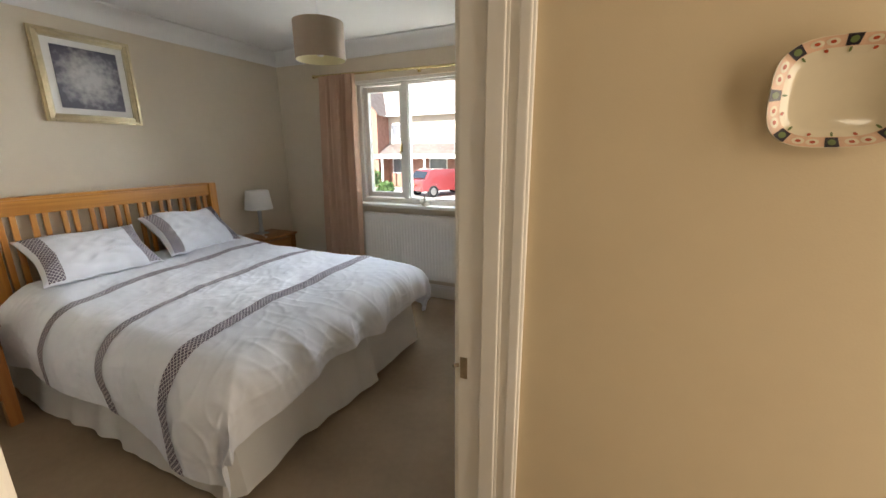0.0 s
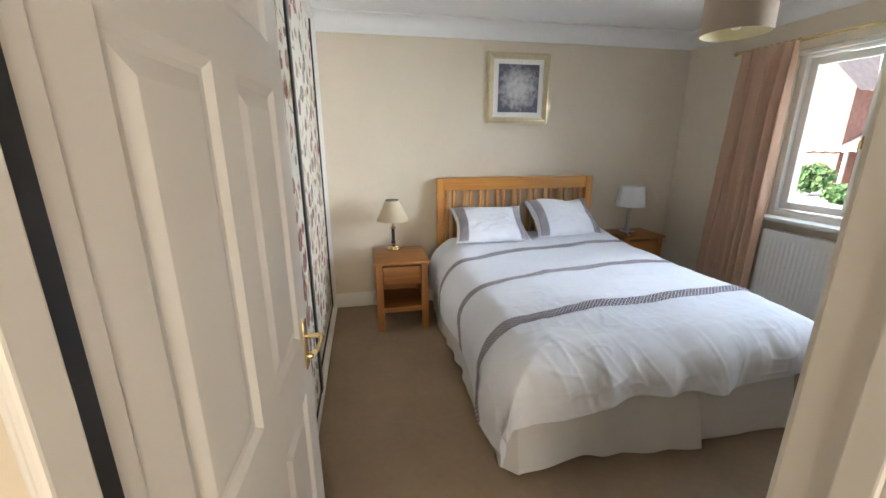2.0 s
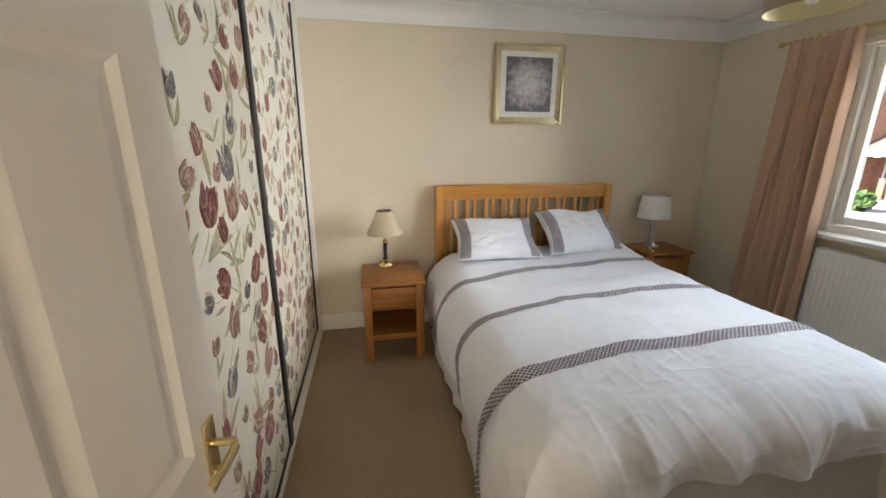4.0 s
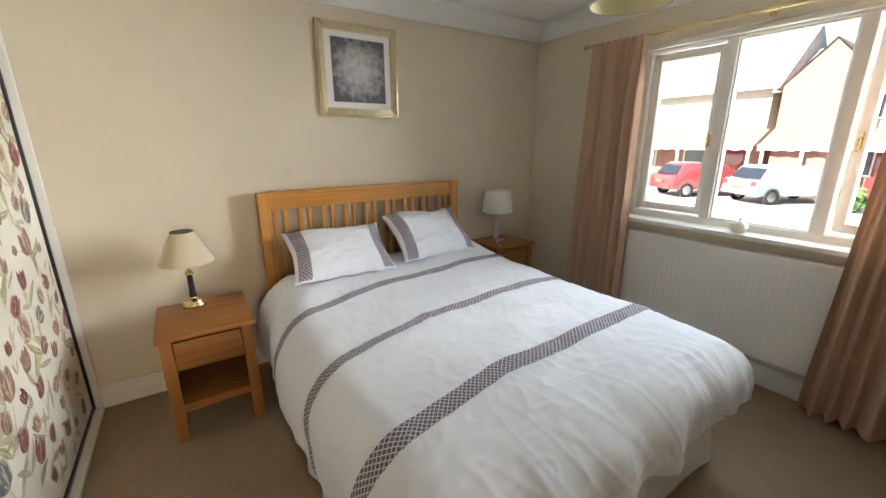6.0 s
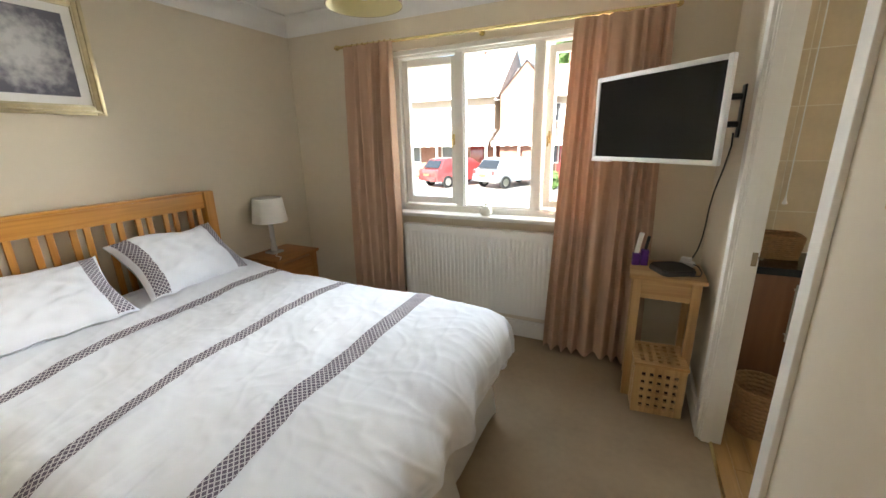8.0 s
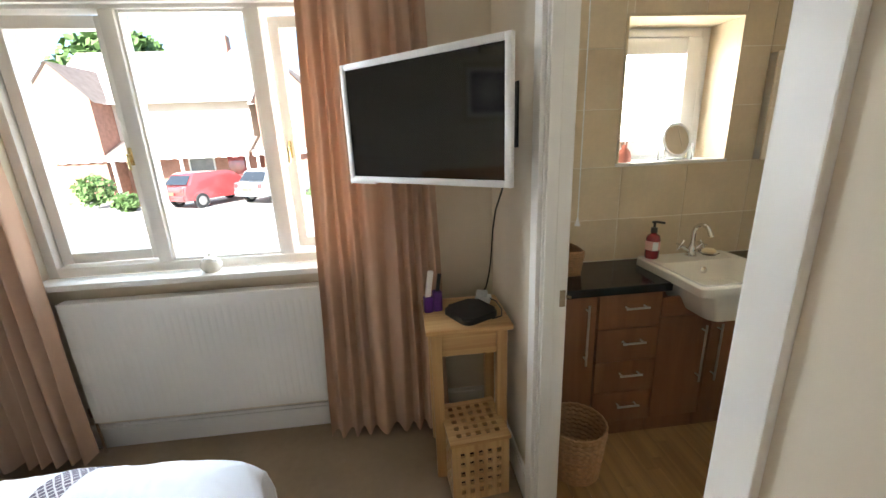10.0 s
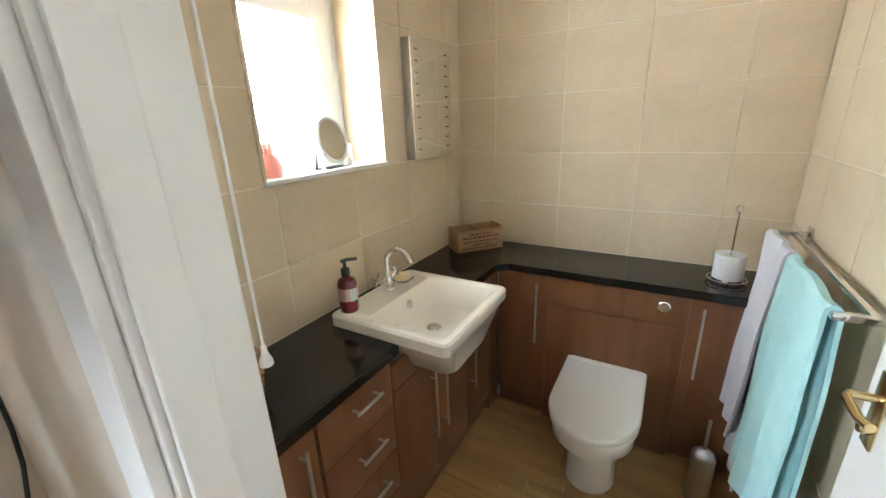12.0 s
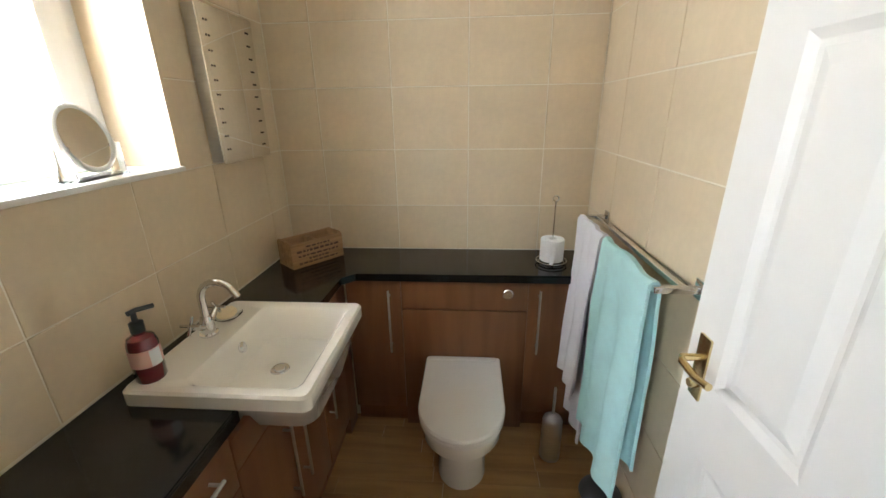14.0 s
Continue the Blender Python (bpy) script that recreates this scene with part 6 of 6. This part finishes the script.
def car(at, turn, paint, label):
    c = thing("car", at, turn, label, "car", "cars parked across the street")
    side = [(-2.0, 0.35), (-2.05, 0.65), (-1.98, 0.95), (-1.75, 1.0), (-1.45, 1.42), (-1.2, 1.5), (0.2, 1.5), (0.5, 1.42), (1.05, 1.0), (1.75, 0.88), (2.02, 0.65), (2.0, 0.35)]
    own = bmesh.new()
    rows = []
    for y, inset in ((-0.86, 0.0), (-0.8, 0.03), (0.8, 0.03), (0.86, 0.0)):
        rows.append([own.verts.new((x * (1 - (0.03 if abs(y) > 0.83 else 0)), y * (1 - max(0, z - 0.95) * 0.35), z)) for x, z in side])
    for a, b in zip(rows, rows[1:]):
        for k in range(len(side)):
            j = (k + 1) % len(side)
            own.faces.new((a[k], a[j], b[j], b[k]))
    own.faces.new(rows[0][::-1]), own.faces.new(rows[-1])
    bmesh.ops.bevel(own, geom=[e for e in own.edges if e.calc_face_angle(0) > 0.6], offset=0.04, segments=2, affect="EDGES")
    part("body", own, paint, c)
    part("rear_window", sheet(lambda u, v: (-1.78 + 0.31 * v - 0.015, u * (0.72 - 0.1 * v), 1.03 + 0.36 * v), lin(-1, 1, 6), lin(0, 1, 4), thick=0.01), M_CARGLASS, c)
    part("windscreen", sheet(lambda u, v: (1.02 - 0.47 * v + 0.015, u * (0.74 - 0.12 * v), 1.03 + 0.37 * v), lin(-1, 1, 6), lin(0, 1, 4), thick=0.01), M_CARGLASS, c)
    for s in (-1, 1):
        part("side_window", sheet(lambda u, v: (u * (1 - 0.3 * v) - 0.35, s * (0.86 - 0.03 - 0.10 * v), 1.02 + 0.36 * v), lin(-1.05, 1.05, 6), lin(0, 1, 4), thick=0.02), M_CARGLASS, c)
        part("tail_light", box(-2.04, -1.94, *sorted((s * 0.6, s * 0.82)), 0.72, 0.92, 0.02), M_CARRED, c)
        for x in (-1.3, 1.3):
            w = part("wheel", lathe([(0.2, -0.1), (0.3, -0.1), (0.32, -0.07), (0.32, 0.07), (0.3, 0.1), (0.2, 0.1)], 24), M_TYRE, c)
            w.matrix_local = pose(x, s * 0.8, 0.32, 90)
            part("rim", lathe([(0, -0.09), (0.2, -0.08), (0.2, 0.08), (0, 0.09)], 20), M_STEEL, w)
    part("bumper", box(-2.1, -1.95, -0.8, 0.8, 0.38, 0.6, 0.04), paint, c)
    part("number_plate", box(-2.115, -2.1, -0.26, 0.26, 0.62, 0.74), M_GOLD, c)
    return c


car((-9.6, 21.5, GZ + 0.04), 60, M_CARRED, "red hatchback parked on the drive opposite")
car((-6.6, 21.8, GZ + 0.04), 60, M_CARSILVER, "silver hatchback parked beside a red car")


def leafy(name, at, r, hgt, trunk, seed, label):
    rng = random.Random(seed)
    t = thing(name, at, 0, label, name)
    if trunk:
        part("trunk", tube([(0, 0, 0), (0.06, 0, trunk * 0.5), (0, 0.05, trunk + 0.5)], 0.16, 8), M_BARK, t)
    bm = bmesh.new()
    for _ in range(900 if r < 2 else 3200):
        d = Vector((rng.gauss(0, 1), rng.gauss(0, 1), rng.gauss(0, 1))).normalized() * rng.uniform(0.55, 1.0) ** 0.5
        d *= 0.75 + 0.4 * noise.noise(d * 2 + Vector((seed, 0, 0)))
        p = Vector((d.x * r, d.y * r, max(trunk + (d.z + 1) * hgt / 2, 0.03)))
        n = Vector((rng.gauss(0, 1), rng.gauss(0, 1), rng.gauss(0, 1))).normalized()
        a = n.orthogonal().normalized() * rng.uniform(0.06, 0.14) * max(1, r * 0.7)
        b = n.cross(a) * 0.7
        bm.faces.new([bm.verts.new(p + a), bm.verts.new(p + b), bm.verts.new(p - a), bm.verts.new(p - b)])
    part("crown", bm, M_LEAF, t, smooth=False)


for k, (x, y, r, h, tr_) in enumerate(((-14.8, 21.5, 0.9, 1.7, 0), (-12.6, 20.0, 0.6, 0.9, 0), (-4.6, 20.5, 0.8, 1.0, 0), (2.5, 21, 1.2, 2.0, 0))):
    leafy("shrub", (x, y, GZ), r, h, tr_, k + 1, "leafy green shrub in the front garden opposite")
for k, (x, y, r, h, tr_) in enumerate(((-0.5, 33, 3.6, 7, 2), (-21, 36, 4.5, 9, 3), (-5.0, 38, 3.5, 8, 4), (5.5, 31, 3.5, 7, 2))):
    leafy("tree", (x, y, GZ), r, h, tr_, k + 11, "tall broad-leaved green tree behind the houses")

# ---- tiles and planks, last ----
def tile_mesh(w, h):
    bm = bmesh.new()
    q, t = 0.001, 0.0025
    a = [bm.verts.new(p) for p in ((-w / 2, 0, -h / 2), (w / 2, 0, -h / 2), (w / 2, 0, h / 2), (-w / 2, 0, h / 2))]
    b = [bm.verts.new((v.co.x - math.copysign(q, v.co.x), -t, v.co.z - math.copysign(q, v.co.z))) for v in a]
    bm.faces.new(b), bm.faces.new(a[::-1])
    for k in range(4):
        bm.faces.new((a[k], a[(k + 1) % 4], b[(k + 1) % 4], b[k]))
    return finish(bm, "tile", M_TILE)


TILES = {}


def tile(u0, u1, z0, z1, place, parent):
    """place: turns the middle of a tile into its pose."""
    w, h = round(u1 - u0 - 0.004, 4), round(z1 - z0 - 0.004, 4)
    if w < 0.008 or h < 0.008:
        return
    if (w, h) not in TILES:
        TILES[(w, h)] = tile_mesh(w, h)
    ob = new("tile", TILES[(w, h)])
    ob.parent = parent
    ob.matrix_world = place((u0 + u1) / 2, (z0 + z1) / 2)


def tiled(wall, lines, zs, lo, hi, place, hole=None):
    us = [lo] + [u for u in sorted(lines) if lo + 0.01 < u < hi - 0.01] + [hi]
    for a, b in zip(us, us[1:]):
        for c, d in zip(zs, zs[1:]):
            if hole and a < hole[1] and b > hole[0] and c < hole[3] and d > hole[2]:
                for p, q, r, s in ((a, min(b, hole[0]), c, d), (max(a, hole[1]), b, c, d), (max(a, hole[0]), min(b, hole[1]), c, min(d, hole[2])), (max(a, hole[0]), min(b, hole[1]), max(c, hole[3]), d)):
                    if q > p and s > r:
                        tile(p, q, r, s, place, wall)
            else:
                tile(a, b, c, d, place, wall)


OB = bpy.data.objects
ZS = [CT, 1.045, 1.312, 1.585, 1.85, 2.115, CEIL]
tiled(OB["wall_bathroom_east"], [3.788, 3.442, 3.096, 2.75], ZS, TY, YN, lambda u, z: pose(TX + 0.0025, u, z, 0, 0, -90))
tiled(OB["wall_bathroom_north"], [-0.19, 0.163, 0.517, 0.872, 1.226], ZS, XB, TX, lambda u, z: pose(u, YN + 0.0025, z), (VX0 - 0.012, VX1 + 0.012, VZ0 - 0.016, VZ1 + 0.012))
tiled(OB["wall_bathroom_south"], [-0.31, 0.045, 0.40, 0.755, 1.11], [0, 0.235, 0.505, 0.775] + ZS[1:], XB, TX, lambda u, z: pose(u, TY - 0.0025, z, 0, 0, 180))

PLANKS = {}
random.seed(9)
x = -0.455
while x < 1.1:
    y = TY - 0.02 - random.uniform(0, 0.5)
    while y < 3.685:
        y2 = y + random.choice((0.45, 0.6, 0.75))
        a, b = max(y, B1 - 0.028 if x < XB else TY), min(y2, 3.685)
        if b - a > 0.02:
            ln = round(b - a, 3)
            if ln not in PLANKS:
                PLANKS[ln] = finish(box(0.0006, 0.0744, -ln / 2 + 0.0006, ln / 2 - 0.0006, -0.004, 0.0, 0.0008, seg=1), "plank", M_PLANK)
            ob = new("plank", PLANKS[ln])
            ob.parent = OB["floor_bathroom"]
            ob.matrix_world = pose(x, (a + b) / 2, 0)
        y = y2
    x += 0.075
